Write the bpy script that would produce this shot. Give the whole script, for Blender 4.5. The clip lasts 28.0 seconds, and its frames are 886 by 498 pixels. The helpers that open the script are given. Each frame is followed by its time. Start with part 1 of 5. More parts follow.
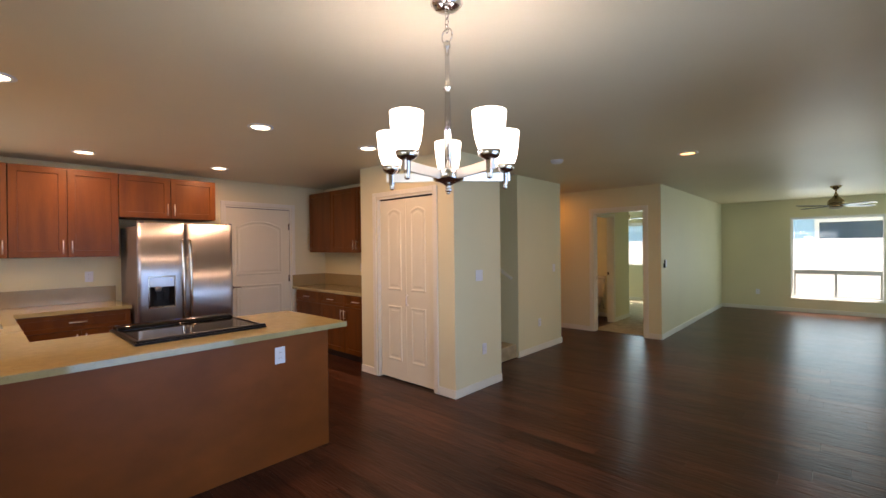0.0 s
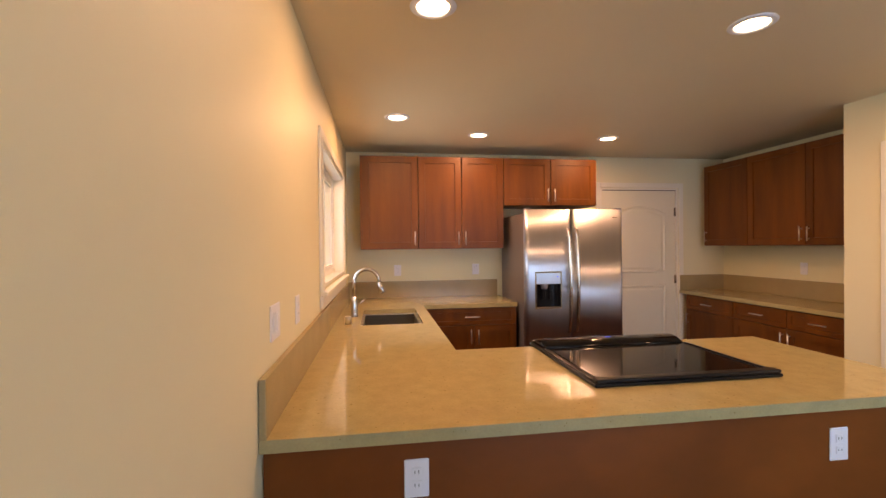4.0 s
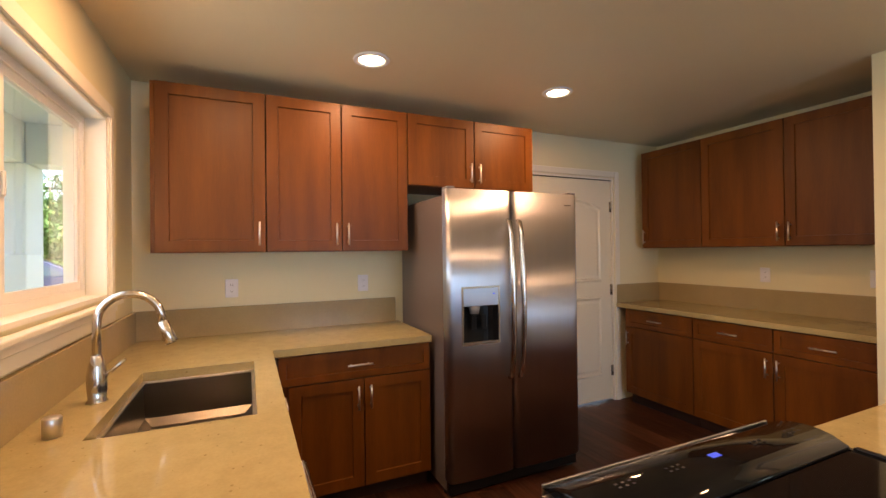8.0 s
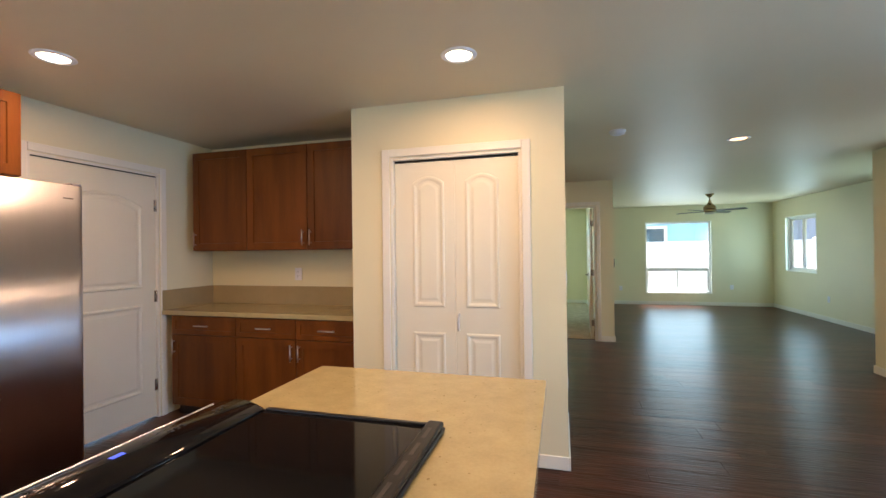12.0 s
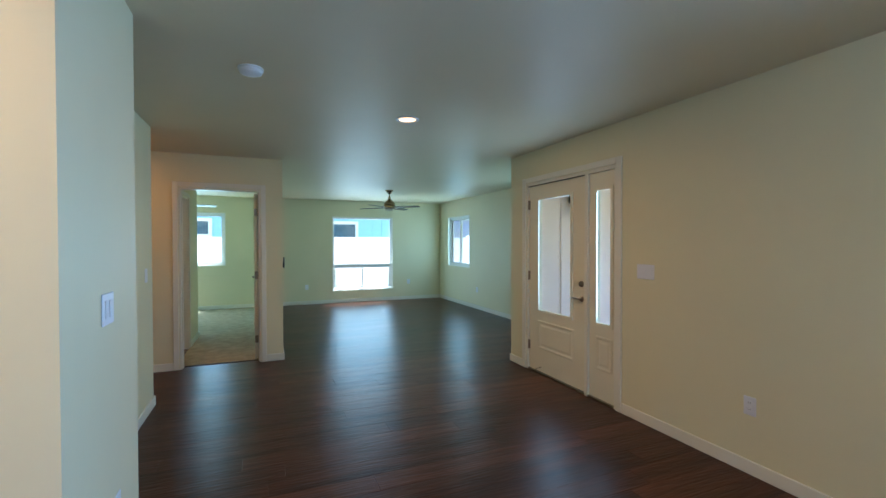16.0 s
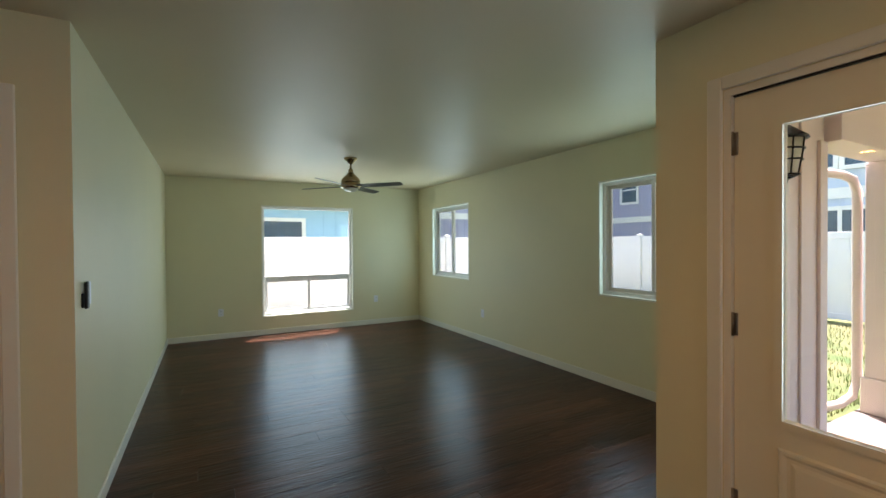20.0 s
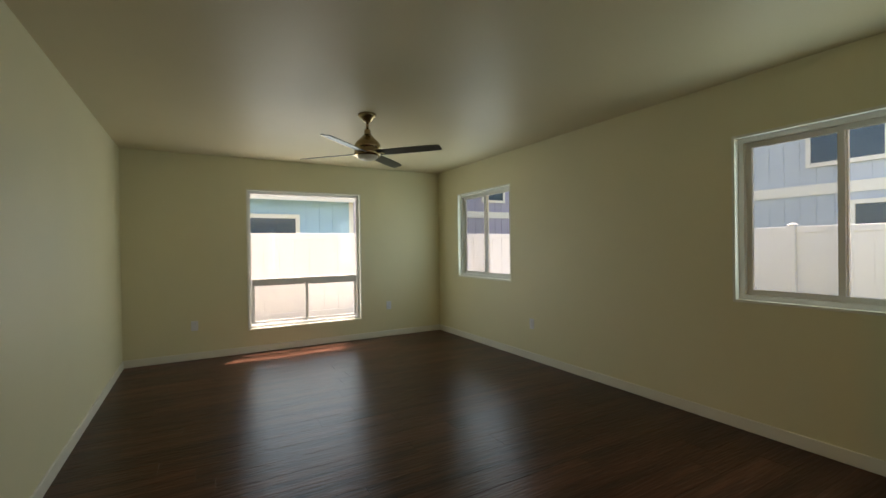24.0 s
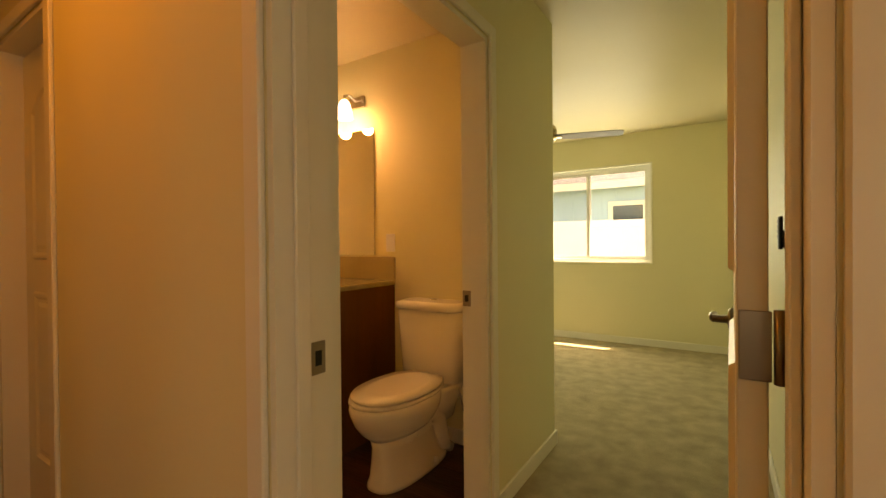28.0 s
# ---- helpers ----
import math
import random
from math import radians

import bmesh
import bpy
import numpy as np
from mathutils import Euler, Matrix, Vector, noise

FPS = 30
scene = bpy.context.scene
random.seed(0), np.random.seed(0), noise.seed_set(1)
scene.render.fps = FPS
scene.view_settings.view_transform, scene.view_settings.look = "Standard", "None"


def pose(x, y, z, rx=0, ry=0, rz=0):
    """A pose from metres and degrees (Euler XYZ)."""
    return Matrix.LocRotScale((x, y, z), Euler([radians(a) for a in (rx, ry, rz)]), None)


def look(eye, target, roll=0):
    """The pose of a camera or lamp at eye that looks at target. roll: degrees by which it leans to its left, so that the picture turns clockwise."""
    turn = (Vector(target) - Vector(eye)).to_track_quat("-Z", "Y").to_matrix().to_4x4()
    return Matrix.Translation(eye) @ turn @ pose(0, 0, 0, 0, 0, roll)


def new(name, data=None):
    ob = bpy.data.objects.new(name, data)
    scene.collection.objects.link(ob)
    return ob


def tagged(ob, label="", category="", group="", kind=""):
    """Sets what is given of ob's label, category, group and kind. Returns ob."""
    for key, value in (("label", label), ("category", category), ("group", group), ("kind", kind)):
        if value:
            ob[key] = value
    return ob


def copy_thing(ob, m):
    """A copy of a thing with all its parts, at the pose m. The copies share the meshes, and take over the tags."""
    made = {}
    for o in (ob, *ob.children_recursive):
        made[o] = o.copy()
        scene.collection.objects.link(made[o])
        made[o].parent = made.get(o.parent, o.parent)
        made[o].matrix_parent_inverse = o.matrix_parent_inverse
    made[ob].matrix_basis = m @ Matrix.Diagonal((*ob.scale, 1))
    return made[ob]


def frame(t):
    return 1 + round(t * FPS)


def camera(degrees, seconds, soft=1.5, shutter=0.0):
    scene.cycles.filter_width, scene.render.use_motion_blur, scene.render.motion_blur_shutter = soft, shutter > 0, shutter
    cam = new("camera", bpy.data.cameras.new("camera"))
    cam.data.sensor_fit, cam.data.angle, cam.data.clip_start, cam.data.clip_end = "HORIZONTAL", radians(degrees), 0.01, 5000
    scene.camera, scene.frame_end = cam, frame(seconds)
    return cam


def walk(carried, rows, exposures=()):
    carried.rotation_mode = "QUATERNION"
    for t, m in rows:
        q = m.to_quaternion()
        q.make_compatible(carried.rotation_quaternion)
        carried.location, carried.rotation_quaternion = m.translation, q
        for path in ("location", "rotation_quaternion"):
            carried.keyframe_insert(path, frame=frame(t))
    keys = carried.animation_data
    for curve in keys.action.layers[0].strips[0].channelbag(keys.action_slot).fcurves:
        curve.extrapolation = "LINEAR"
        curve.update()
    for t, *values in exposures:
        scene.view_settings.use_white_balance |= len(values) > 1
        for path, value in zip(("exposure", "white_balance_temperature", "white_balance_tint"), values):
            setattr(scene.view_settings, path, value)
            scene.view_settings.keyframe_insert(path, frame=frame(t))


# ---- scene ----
cam = camera(91.7, 28.0)
PATH = [
    (0, (0.541, 0.097, 1.491), (-0.808, 1.573, 1.481), -0.6),
    (0.5, (0.467, 0.065, 1.490), (-1.042, 1.378, 1.480), -0.6),
    (1, (0.411, 0.027, 1.497), (-1.298, 1.066, 1.491), -0.6),
    (1.5, (0.331, -0.019, 1.498), (-1.463, 0.863, 1.487), -0.5),
    (2, (0.162, -0.008, 1.493), (-1.694, 0.738, 1.474), -0.6),
    (2.5, (-0.071, -0.002, 1.474), (-1.997, 0.538, 1.458), -0.7),
    (3, (-0.371, -0.016, 1.483), (-2.317, 0.445, 1.458), -0.5),
    (3.5, (-0.702, -0.029, 1.459), (-2.658, 0.385, 1.443), -0.6),
    (4, (-1.040, -0.045, 1.455), (-3.019, 0.242, 1.440), -0.6),
    (4.5, (-1.393, -0.090, 1.482), (-3.374, 0.186, 1.457), -0.5),
    (6.5, (-2.331, 0.030, 1.412), (-4.319, 0.254, 1.406), -0.2),
    (7, (-2.483, 0.097, 1.412), (-4.454, 0.433, 1.415), -0.4),
    (7.5, (-2.544, 0.174, 1.414), (-4.462, 0.737, 1.424), -0.5),
    (8, (-2.567, 0.221, 1.413), (-4.388, 1.050, 1.427), -0.7),
    (8.5, (-2.561, 0.266, 1.413), (-4.262, 1.319, 1.428), -0.8),
    (9, (-2.544, 0.297, 1.406), (-4.113, 1.538, 1.421), -0.8),
    (9.5, (-2.499, 0.337, 1.412), (-3.948, 1.716, 1.424), -0.5),
    (10, (-2.489, 0.345, 1.415), (-3.794, 1.861, 1.422), -0.6),
    (10.5, (-2.434, 0.367, 1.412), (-3.576, 2.009, 1.424), -0.7),
    (11, (-2.385, 0.375, 1.417), (-3.329, 2.138, 1.426), -0.8),
    (11.5, (-2.298, 0.409, 1.413), (-3.059, 2.259, 1.422), -0.6),
    (12, (-2.242, 0.430, 1.400), (-2.770, 2.359, 1.409), -0.7),
    (12.5, (-2.155, 0.511, 1.383), (-2.440, 2.491, 1.390), -0.6),
    (13, (-2.046, 0.576, 1.405), (-2.127, 2.574, 1.389), -0.5),
    (13.5, (-1.953, 0.664, 1.392), (-1.877, 2.662, 1.381), -0.4),
    (15.5, (-1.734, 1.432, 1.425), (-1.006, 3.294, 1.395), -0.4),
    (16, (-1.678, 1.751, 1.428), (-0.912, 3.598, 1.399), -0.1),
    (16.5, (-1.609, 2.121, 1.448), (-0.774, 3.938, 1.418), -0.1),
    (17, (-1.519, 2.508, 1.465), (-0.663, 4.315, 1.430), -0.2),
    (17.5, (-1.434, 2.925, 1.463), (-0.560, 4.723, 1.422), -0.2),
    (18, (-1.332, 3.316, 1.462), (-0.446, 5.108, 1.431), -0.3),
    (18.5, (-1.213, 3.686, 1.462), (-0.313, 5.472, 1.430), -0.3),
    (19, (-1.129, 4.099, 1.442), (-0.199, 5.870, 1.415), -0.2),
    (19.5, (-1.031, 4.473, 1.416), (-0.086, 6.234, 1.397), -0.6),
    (20, (-0.938, 4.828, 1.420), (0.020, 6.583, 1.397), -0.4),
    (20.5, (-0.894, 5.165, 1.393), (0.099, 6.902, 1.373), -0.6),
    (21, (-0.797, 5.456, 1.392), (0.216, 7.180, 1.378), -0.4),
    (21.5, (-0.732, 5.716, 1.377), (0.351, 7.397, 1.364), -0.4),
    (23.5, (-0.654, 6.209, 1.303), (0.552, 7.804, 1.300), -0.6),
    (24, (-0.725, 6.284, 1.302), (0.263, 8.023, 1.290), -0.8),
    (24.5, (-0.845, 6.299, 1.263), (-0.318, 8.228, 1.264), -0.8),
    (25, (-0.984, 6.287, 1.258), (-0.960, 8.286, 1.266), -1.1),
    (25.5, (-1.106, 6.232, 1.251), (-1.555, 8.180, 1.266), -1.2),
    (26, (-1.225, 6.185, 1.244), (-2.043, 8.010, 1.263), -1.2),
    (26.5, (-1.358, 6.235, 1.246), (-2.390, 7.948, 1.243), -0.9),
    (27, (-1.518, 6.356, 1.241), (-2.577, 8.052, 1.231), -0.7),
    (27.5, (-1.669, 6.535, 1.239), (-2.729, 8.231, 1.197), -1.0),
    (28, (-1.812, 6.818, 1.167), (-2.897, 8.498, 1.150), -0.5),
]
walk(cam, [(t, look(eye, target, roll)) for t, eye, target, roll in PATH], exposures=[(0, 1.92, 6900, 21), (1, 1.96, 7000, 22), (2, 1.98, 6900, 23), (3, 2.04, 7100, 22), (4.5, 2.22, 7800, 22), (6.5, 1.98, 6900, 15), (8, 2.20, 7300, 14), (9, 2.62, 7800, 14), (10, 2.76, 7000, 13), (11, 2.54, 6300, 12), (12, 2.42, 6000, 11), (13, 2.12, 5600, 10), (15.5, 2.17, 5100, 6), (16, 2.22, 5000, 4), (17, 2.22, 5100, 0), (18, 1.90, 5900, 12), (19, 1.86, 5800, 12), (20, 1.84, 6400, 16), (21, 1.80, 6900, 17), (24, 1.40, 7600, 25), (26, 1.60, 12800, 28), (27, 2.05, 16500, 31), (28, 2.15, 16500, 26)])

# ---- world and large lights ----
SUN_EL, SUN_AZ = 66.4, 35.0
world = bpy.data.worlds.new("world")
scene.world = world
world.use_nodes = True
wn = world.node_tree.nodes
sky = wn.new("ShaderNodeTexSky")
sky.sky_type = 'NISHITA'
sky.sun_disc = False
sky.sun_elevation = radians(SUN_EL)
sky.sun_rotation = radians(SUN_AZ)
world.node_tree.links.new(sky.outputs[0], wn["Background"].inputs[0])
wn["Background"].inputs[1].default_value = 0.15


def lamp(name, kind, m, power, colour, **kw):
    d = bpy.data.lights.new(name, kind)
    d.energy, d.color = power, colour
    for k, v in kw.items():
        if k == "size":
            d.size = v
        elif k == "size_y":
            d.shape, d.size_y = 'RECTANGLE', v
        elif k == "disk":
            d.shape, d.size = 'DISK', v
        elif k == "angle":
            d.angle = v
        elif k == "radius":
            d.shadow_soft_size = v
        elif k == "spread":
            d.spread = v
    ob = new(name, d)
    ob.matrix_world = m
    return ob


az, el = radians(SUN_AZ), radians(SUN_EL)
sun_way = Vector((math.sin(az) * math.cos(el), math.cos(az) * math.cos(el), math.sin(el)))
lamp("sun", 'SUN', look(sun_way * 30, (0, 0, 0)), 5.0, (1.0, 0.96, 0.9), angle=radians(0.5))
WARM = (1.0, 0.56, 0.30)
SOFT = (0.61, 0.71, 1.0)

# ---- materials ----


def mat(name, col, rough=0.6, metal=0.0, vary=0.12, scale=3.0, grain=60.0, bump=0.05, aniso=(1, 1, 1), spec=0.5, rand=0.0, coat=0.0, col2=None, gvary=0.0):
    m = bpy.data.materials.new(name)
    m.use_nodes = True
    nt = m.node_tree
    n, ln = nt.nodes, nt.links
    p = n["Principled BSDF"]
    p.inputs["Roughness"].default_value = rough
    p.inputs["Metallic"].default_value = metal
    p.inputs["Specular IOR Level"].default_value = spec
    p.inputs["Coat Weight"].default_value = coat
    tc = n.new("ShaderNodeTexCoord")
    mp = n.new("ShaderNodeMapping")
    mp.inputs["Scale"].default_value = aniso
    ln.new(tc.outputs["Object"], mp.inputs[0])
    if rand:
        oi = n.new("ShaderNodeObjectInfo")
        off = n.new("ShaderNodeVectorMath")
        off.operation = 'SCALE'
        off.inputs[0].default_value = (37.0, 91.0, 23.0)
        ln.new(oi.outputs["Random"], off.inputs["Scale"])
        ln.new(off.outputs[0], mp.inputs["Location"])
    big = n.new("ShaderNodeTexNoise")
    big.inputs["Scale"].default_value = scale
    big.inputs["Detail"].default_value = 4
    ln.new(mp.outputs[0], big.inputs["Vector"])
    fine = n.new("ShaderNodeTexNoise")
    fine.inputs["Scale"].default_value = grain
    fine.inputs["Detail"].default_value = 3
    ln.new(mp.outputs[0], fine.inputs["Vector"])
    c2 = col2 or tuple(c * (1 - vary) for c in col)
    ramp = n.new("ShaderNodeMix")
    ramp.data_type = 'RGBA'
    ramp.inputs[6].default_value = (*col, 1)
    ramp.inputs[7].default_value = (*c2, 1)
    mr = n.new("ShaderNodeMapRange")
    mr.inputs[1].default_value, mr.inputs[2].default_value = 0.3, 0.7
    ln.new(big.outputs[0], mr.inputs[0])
    ln.new(mr.outputs[0], ramp.inputs[0])
    out = ramp.outputs[2]
    if gvary or rand:
        hsv = n.new("ShaderNodeHueSaturation")
        ln.new(out, hsv.inputs["Color"])
        val = n.new("ShaderNodeMath")
        val.operation = 'MULTIPLY_ADD'
        ln.new(fine.outputs[0], val.inputs[0])
        val.inputs[1].default_value = gvary * 2
        val.inputs[2].default_value = 1 - gvary
        o = val.outputs[0]
        if rand:
            v2 = n.new("ShaderNodeMath")
            v2.operation = 'MULTIPLY_ADD'
            ln.new(oi.outputs["Random"], v2.inputs[0])
            v2.inputs[1].default_value = rand * 2
            v2.inputs[2].default_value = 1 - rand
            v3 = n.new("ShaderNodeMath")
            v3.operation = 'MULTIPLY'
            ln.new(o, v3.inputs[0])
            ln.new(v2.outputs[0], v3.inputs[1])
            o = v3.outputs[0]
        ln.new(o, hsv.inputs["Value"])
        out = hsv.outputs[0]
    ln.new(out, p.inputs["Base Color"])
    if bump:
        b = n.new("ShaderNodeBump")
        b.inputs["Strength"].default_value = bump
        b.inputs["Distance"].default_value = 0.01
        ln.new(fine.outputs[0], b.inputs["Height"])
        ln.new(b.outputs[0], p.inputs["Normal"])
    return m


def glow(name, col, strength):
    m = bpy.data.materials.new(name)
    m.use_nodes = True
    p = m.node_tree.nodes["Principled BSDF"]
    p.inputs["Base Color"].default_value = (*col, 1)
    p.inputs["Emission Color"].default_value = (*col, 1)
    p.inputs["Emission Strength"].default_value = strength
    return m


def glass(name, tint=(1, 1, 1), rough=0.0):
    m = bpy.data.materials.new(name)
    m.use_nodes = True
    p = m.node_tree.nodes["Principled BSDF"]
    p.inputs["Base Color"].default_value = (*tint, 1)
    p.inputs["Transmission Weight"].default_value = 1
    p.inputs["Roughness"].default_value = rough
    p.inputs["IOR"].default_value = 1.45
    return m


M_WALL = mat("wall_paint", (0.77, 0.722, 0.495), 0.52, vary=0.04, scale=1.2, grain=140, bump=0.025, spec=0.4)
M_CEIL = mat("ceiling_paint", (0.71, 0.62, 0.43), 0.47, spec=0.36, vary=0.05, scale=1.0, grain=110, bump=0.10)
M_TRIM = mat("trim_paint", (0.81, 0.79, 0.69), 0.35, vary=0.03, scale=4, grain=90, bump=0.02)
M_DOOR = mat("door_paint", (0.80, 0.77, 0.62), 0.38, vary=0.04, scale=3, grain=120, bump=0.03)
M_PLANK = mat("plank_vinyl", (0.096, 0.037, 0.021), 0.29, vary=0.68, scale=3.6, grain=22, bump=0.32, aniso=(0.30, 3.0, 1), rand=0.32, gvary=0.52, spec=0.15)
M_SUBFLOOR = mat("floor_base", (0.05, 0.03, 0.02), 0.7)
M_CARPET = mat("carpet_pile", (0.51, 0.42, 0.27), 0.95, vary=0.32, scale=8.0, grain=420, bump=0.6, gvary=0.35)
M_CHERRY = mat("cherry_wood", (0.165, 0.052, 0.006), 0.42, vary=0.42, scale=3.0, grain=40, bump=0.03, aniso=(3.2, 3.2, 0.35), gvary=0.14, rand=0.10, spec=0.28)
M_PANEL = mat("veneer_panel", (0.225, 0.061, 0.010), 0.42, spec=0.25, vary=0.26, scale=2.2, grain=7, bump=0.02, aniso=(1.0, 1.0, 1.6), gvary=0.16)
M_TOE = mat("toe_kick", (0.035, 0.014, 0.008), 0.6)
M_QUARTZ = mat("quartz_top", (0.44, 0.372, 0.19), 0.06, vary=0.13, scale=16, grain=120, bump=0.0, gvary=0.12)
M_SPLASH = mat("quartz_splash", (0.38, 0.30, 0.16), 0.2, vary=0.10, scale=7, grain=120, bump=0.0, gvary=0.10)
M_STEEL = mat("brushed_steel", (0.54, 0.57, 0.64), 0.36, 1.0, vary=0.06, scale=2, grain=180, bump=0.0, aniso=(6, 6, 0.15), gvary=0.05)
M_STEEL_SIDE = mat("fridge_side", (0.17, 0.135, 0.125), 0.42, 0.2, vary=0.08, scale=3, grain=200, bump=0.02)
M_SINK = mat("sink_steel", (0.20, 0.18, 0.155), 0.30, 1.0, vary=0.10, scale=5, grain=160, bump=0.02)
M_CHROME = mat("satin_nickel", (0.68, 0.65, 0.62), 0.17, 1.0, vary=0.05, bump=0.0)
M_PULL = mat("satin_pull", (0.74, 0.71, 0.68), 0.36, 1.0, vary=0.04, bump=0.0)
M_BRONZE = mat("dark_nickel", (0.34, 0.29, 0.23), 0.30, 1.0, vary=0.10, bump=0.0)
M_BLACKGL = mat("black_glass", (0.007, 0.007, 0.008), 0.06, vary=0.1, bump=0.0, spec=0.2)
M_BLACK = mat("black_plastic", (0.010, 0.010, 0.011), 0.30, vary=0.2, bump=0.02, spec=0.25)
M_GREY = mat("grey_plastic", (0.25, 0.25, 0.27), 0.4, vary=0.1, bump=0.0)
M_MARK = mat("printed_mark", (0.035, 0.035, 0.04), 0.5, bump=0.0)
M_WHITE = mat("white_plastic", (0.82, 0.83, 0.88), 0.35, vary=0.03, bump=0.0)
M_VINYL = mat("window_vinyl", (0.82, 0.82, 0.80), 0.35, vary=0.03, bump=0.0)
M_GLASS = glass("window_glass", (0.97, 1.0, 0.99))
M_SCREEN = mat("insect_screen", (0.16, 0.15, 0.18), 0.8, bump=0.0)
M_SCREEN.node_tree.nodes["Principled BSDF"].inputs["Alpha"].default_value = 0.12
M_SHADE = glow("lit_shade", (1.0, 0.91, 0.80), 1.5)
M_DISPLAY = glow("lit_display", (0.05, 0.12, 1.0), 0.07)
M_BULB = glow("lit_lens", (1.0, 0.80, 0.52), 3.0)
M_BULB_AMBER = glow("lit_lens_amber", (1.0, 0.52, 0.20), 1.1)
M_MIRROR = mat("mirror_silver", (0.9, 0.9, 0.9), 0.01, 1.0, vary=0.0, bump=0.0)
M_PORC = mat("porcelain", (0.83, 0.80, 0.72), 0.12, vary=0.02, bump=0.0, coat=0.3)
M_FENCE = mat("vinyl_fence", (0.89, 0.86, 0.81), 0.5, vary=0.05, scale=1.5, bump=0.02)
M_SIDING = mat("white_siding", (0.84, 0.70, 0.66), 0.6, vary=0.05, scale=2, grain=40, bump=0.06, aniso=(1, 1, 0.3))
M_BLUE = mat("blue_siding", (0.36, 0.58, 0.70), 0.6, vary=0.08, scale=1.5, grain=40, bump=0.05)
M_SLATE = mat("grey_blue_siding", (0.52, 0.59, 0.64), 0.6, vary=0.08, scale=1.5, grain=40, bump=0.05)
M_LAVENDER = mat("lavender_siding", (0.38, 0.37, 0.47), 0.6, vary=0.08, scale=1.5, grain=40, bump=0.05)
M_DARKWIN = mat("far_window_glass", (0.05, 0.09, 0.12), 0.08, vary=0.2, bump=0.0)
M_ROOF = mat("roof_shingle", (0.10, 0.10, 0.11), 0.85, vary=0.3, scale=6, grain=40, bump=0.3)
M_GRASS = mat("lawn", (0.085, 0.13, 0.03), 0.9, scale=1.6, grain=90, bump=0.5, col2=(0.24, 0.19, 0.08), gvary=0.3)
M_BLADE = mat("grass_blade", (0.11, 0.19, 0.035), 0.7, scale=2.0, grain=20, bump=0.0, col2=(0.30, 0.24, 0.09))
M_BOUNCE = mat("bounce_gravel", (0.66, 0.62, 0.56), 0.9, vary=0.3, scale=9, grain=70, bump=0.4)
M_CONC = mat("concrete", (0.33, 0.25, 0.235), 0.8, vary=0.15, scale=3, grain=70, bump=0.1)
M_CAR = mat("car_paint", (0.035, 0.05, 0.13), 0.25, vary=0.1, bump=0.0, coat=0.6)
M_LEAF = mat("hedge_leaf", (0.15, 0.27, 0.05), 0.55, vary=0.6, scale=0.9, grain=12, bump=0.0, col2=(0.05, 0.12, 0.03), gvary=0.4)
M_BARK = mat("bark", (0.16, 0.11, 0.07), 0.9, vary=0.3, bump=0.4)
M_BLADEW = mat("fan_blade_dark", (0.045, 0.040, 0.038), 0.35, vary=0.3, scale=6, bump=0.02, aniso=(0.4, 4, 1))
M_BRASS = mat("antique_brass", (0.46, 0.34, 0.19), 0.26, 1.0, vary=0.12, bump=0.0)
M_SOFFIT = mat("soffit_paint", (0.76, 0.81, 0.88), 0.6, vary=0.05, bump=0.02)
M_FROST = mat("frosted_glass", (0.85, 0.80, 0.68), 0.4, vary=0.03, bump=0.0)



def specks(m, scale, size, col, rarity):
    """Sparse dark flecks in a stone surface, or knots in a veneer."""
    n, ln = m.node_tree.nodes, m.node_tree.links
    p = n["Principled BSDF"]
    src = p.inputs["Base Color"].links[0].from_socket
    tc = n.new("ShaderNodeTexCoord")
    v = n.new("ShaderNodeTexVoronoi")
    v.inputs["Scale"].default_value = scale
    ln.new(tc.outputs["Object"], v.inputs["Vector"])
    sep = n.new("ShaderNodeSeparateColor")
    ln.new(v.outputs["Color"], sep.inputs[0])
    rad = n.new("ShaderNodeMath")
    rad.operation = 'MULTIPLY'
    ln.new(sep.outputs[0], rad.inputs[0])
    rad.inputs[1].default_value = size
    lt = n.new("ShaderNodeMath")
    lt.operation = 'LESS_THAN'
    ln.new(v.outputs["Distance"], lt.inputs[0])
    ln.new(rad.outputs[0], lt.inputs[1])
    rare = n.new("ShaderNodeMath")
    rare.operation = 'GREATER_THAN'
    ln.new(sep.outputs[1], rare.inputs[0])
    rare.inputs[1].default_value = rarity
    both = n.new("ShaderNodeMath")
    both.operation = 'MULTIPLY'
    ln.new(lt.outputs[0], both.inputs[0])
    ln.new(rare.outputs[0], both.inputs[1])
    mx = n.new("ShaderNodeMix")
    mx.data_type = 'RGBA'
    ln.new(both.outputs[0], mx.inputs[0])
    ln.new(src, mx.inputs[6])
    mx.inputs[7].default_value = (*col, 1)
    ln.new(mx.outputs[2], p.inputs["Base Color"])


def brushed(m, amount):
    """Upright grain: reflections smear sideways and stay crisp up and down."""
    n, ln = m.node_tree.nodes, m.node_tree.links
    p = n["Principled BSDF"]
    geo = n.new("ShaderNodeNewGeometry")
    side = n.new("ShaderNodeVectorMath")
    side.operation = 'CROSS_PRODUCT'
    ln.new(geo.outputs["Normal"], side.inputs[0])
    side.inputs[1].default_value = (0.0, 0.0, 1.0)
    p.inputs["Anisotropic"].default_value = amount
    ln.new(side.outputs[0], p.inputs["Tangent"])


specks(M_QUARTZ, 48.0, 0.20, (0.29, 0.225, 0.105), 0.55)
specks(M_PANEL, 3.0, 0.14, (0.15, 0.043, 0.009), 0.4)
brushed(M_STEEL, 0.85)

# ---- building helpers ----


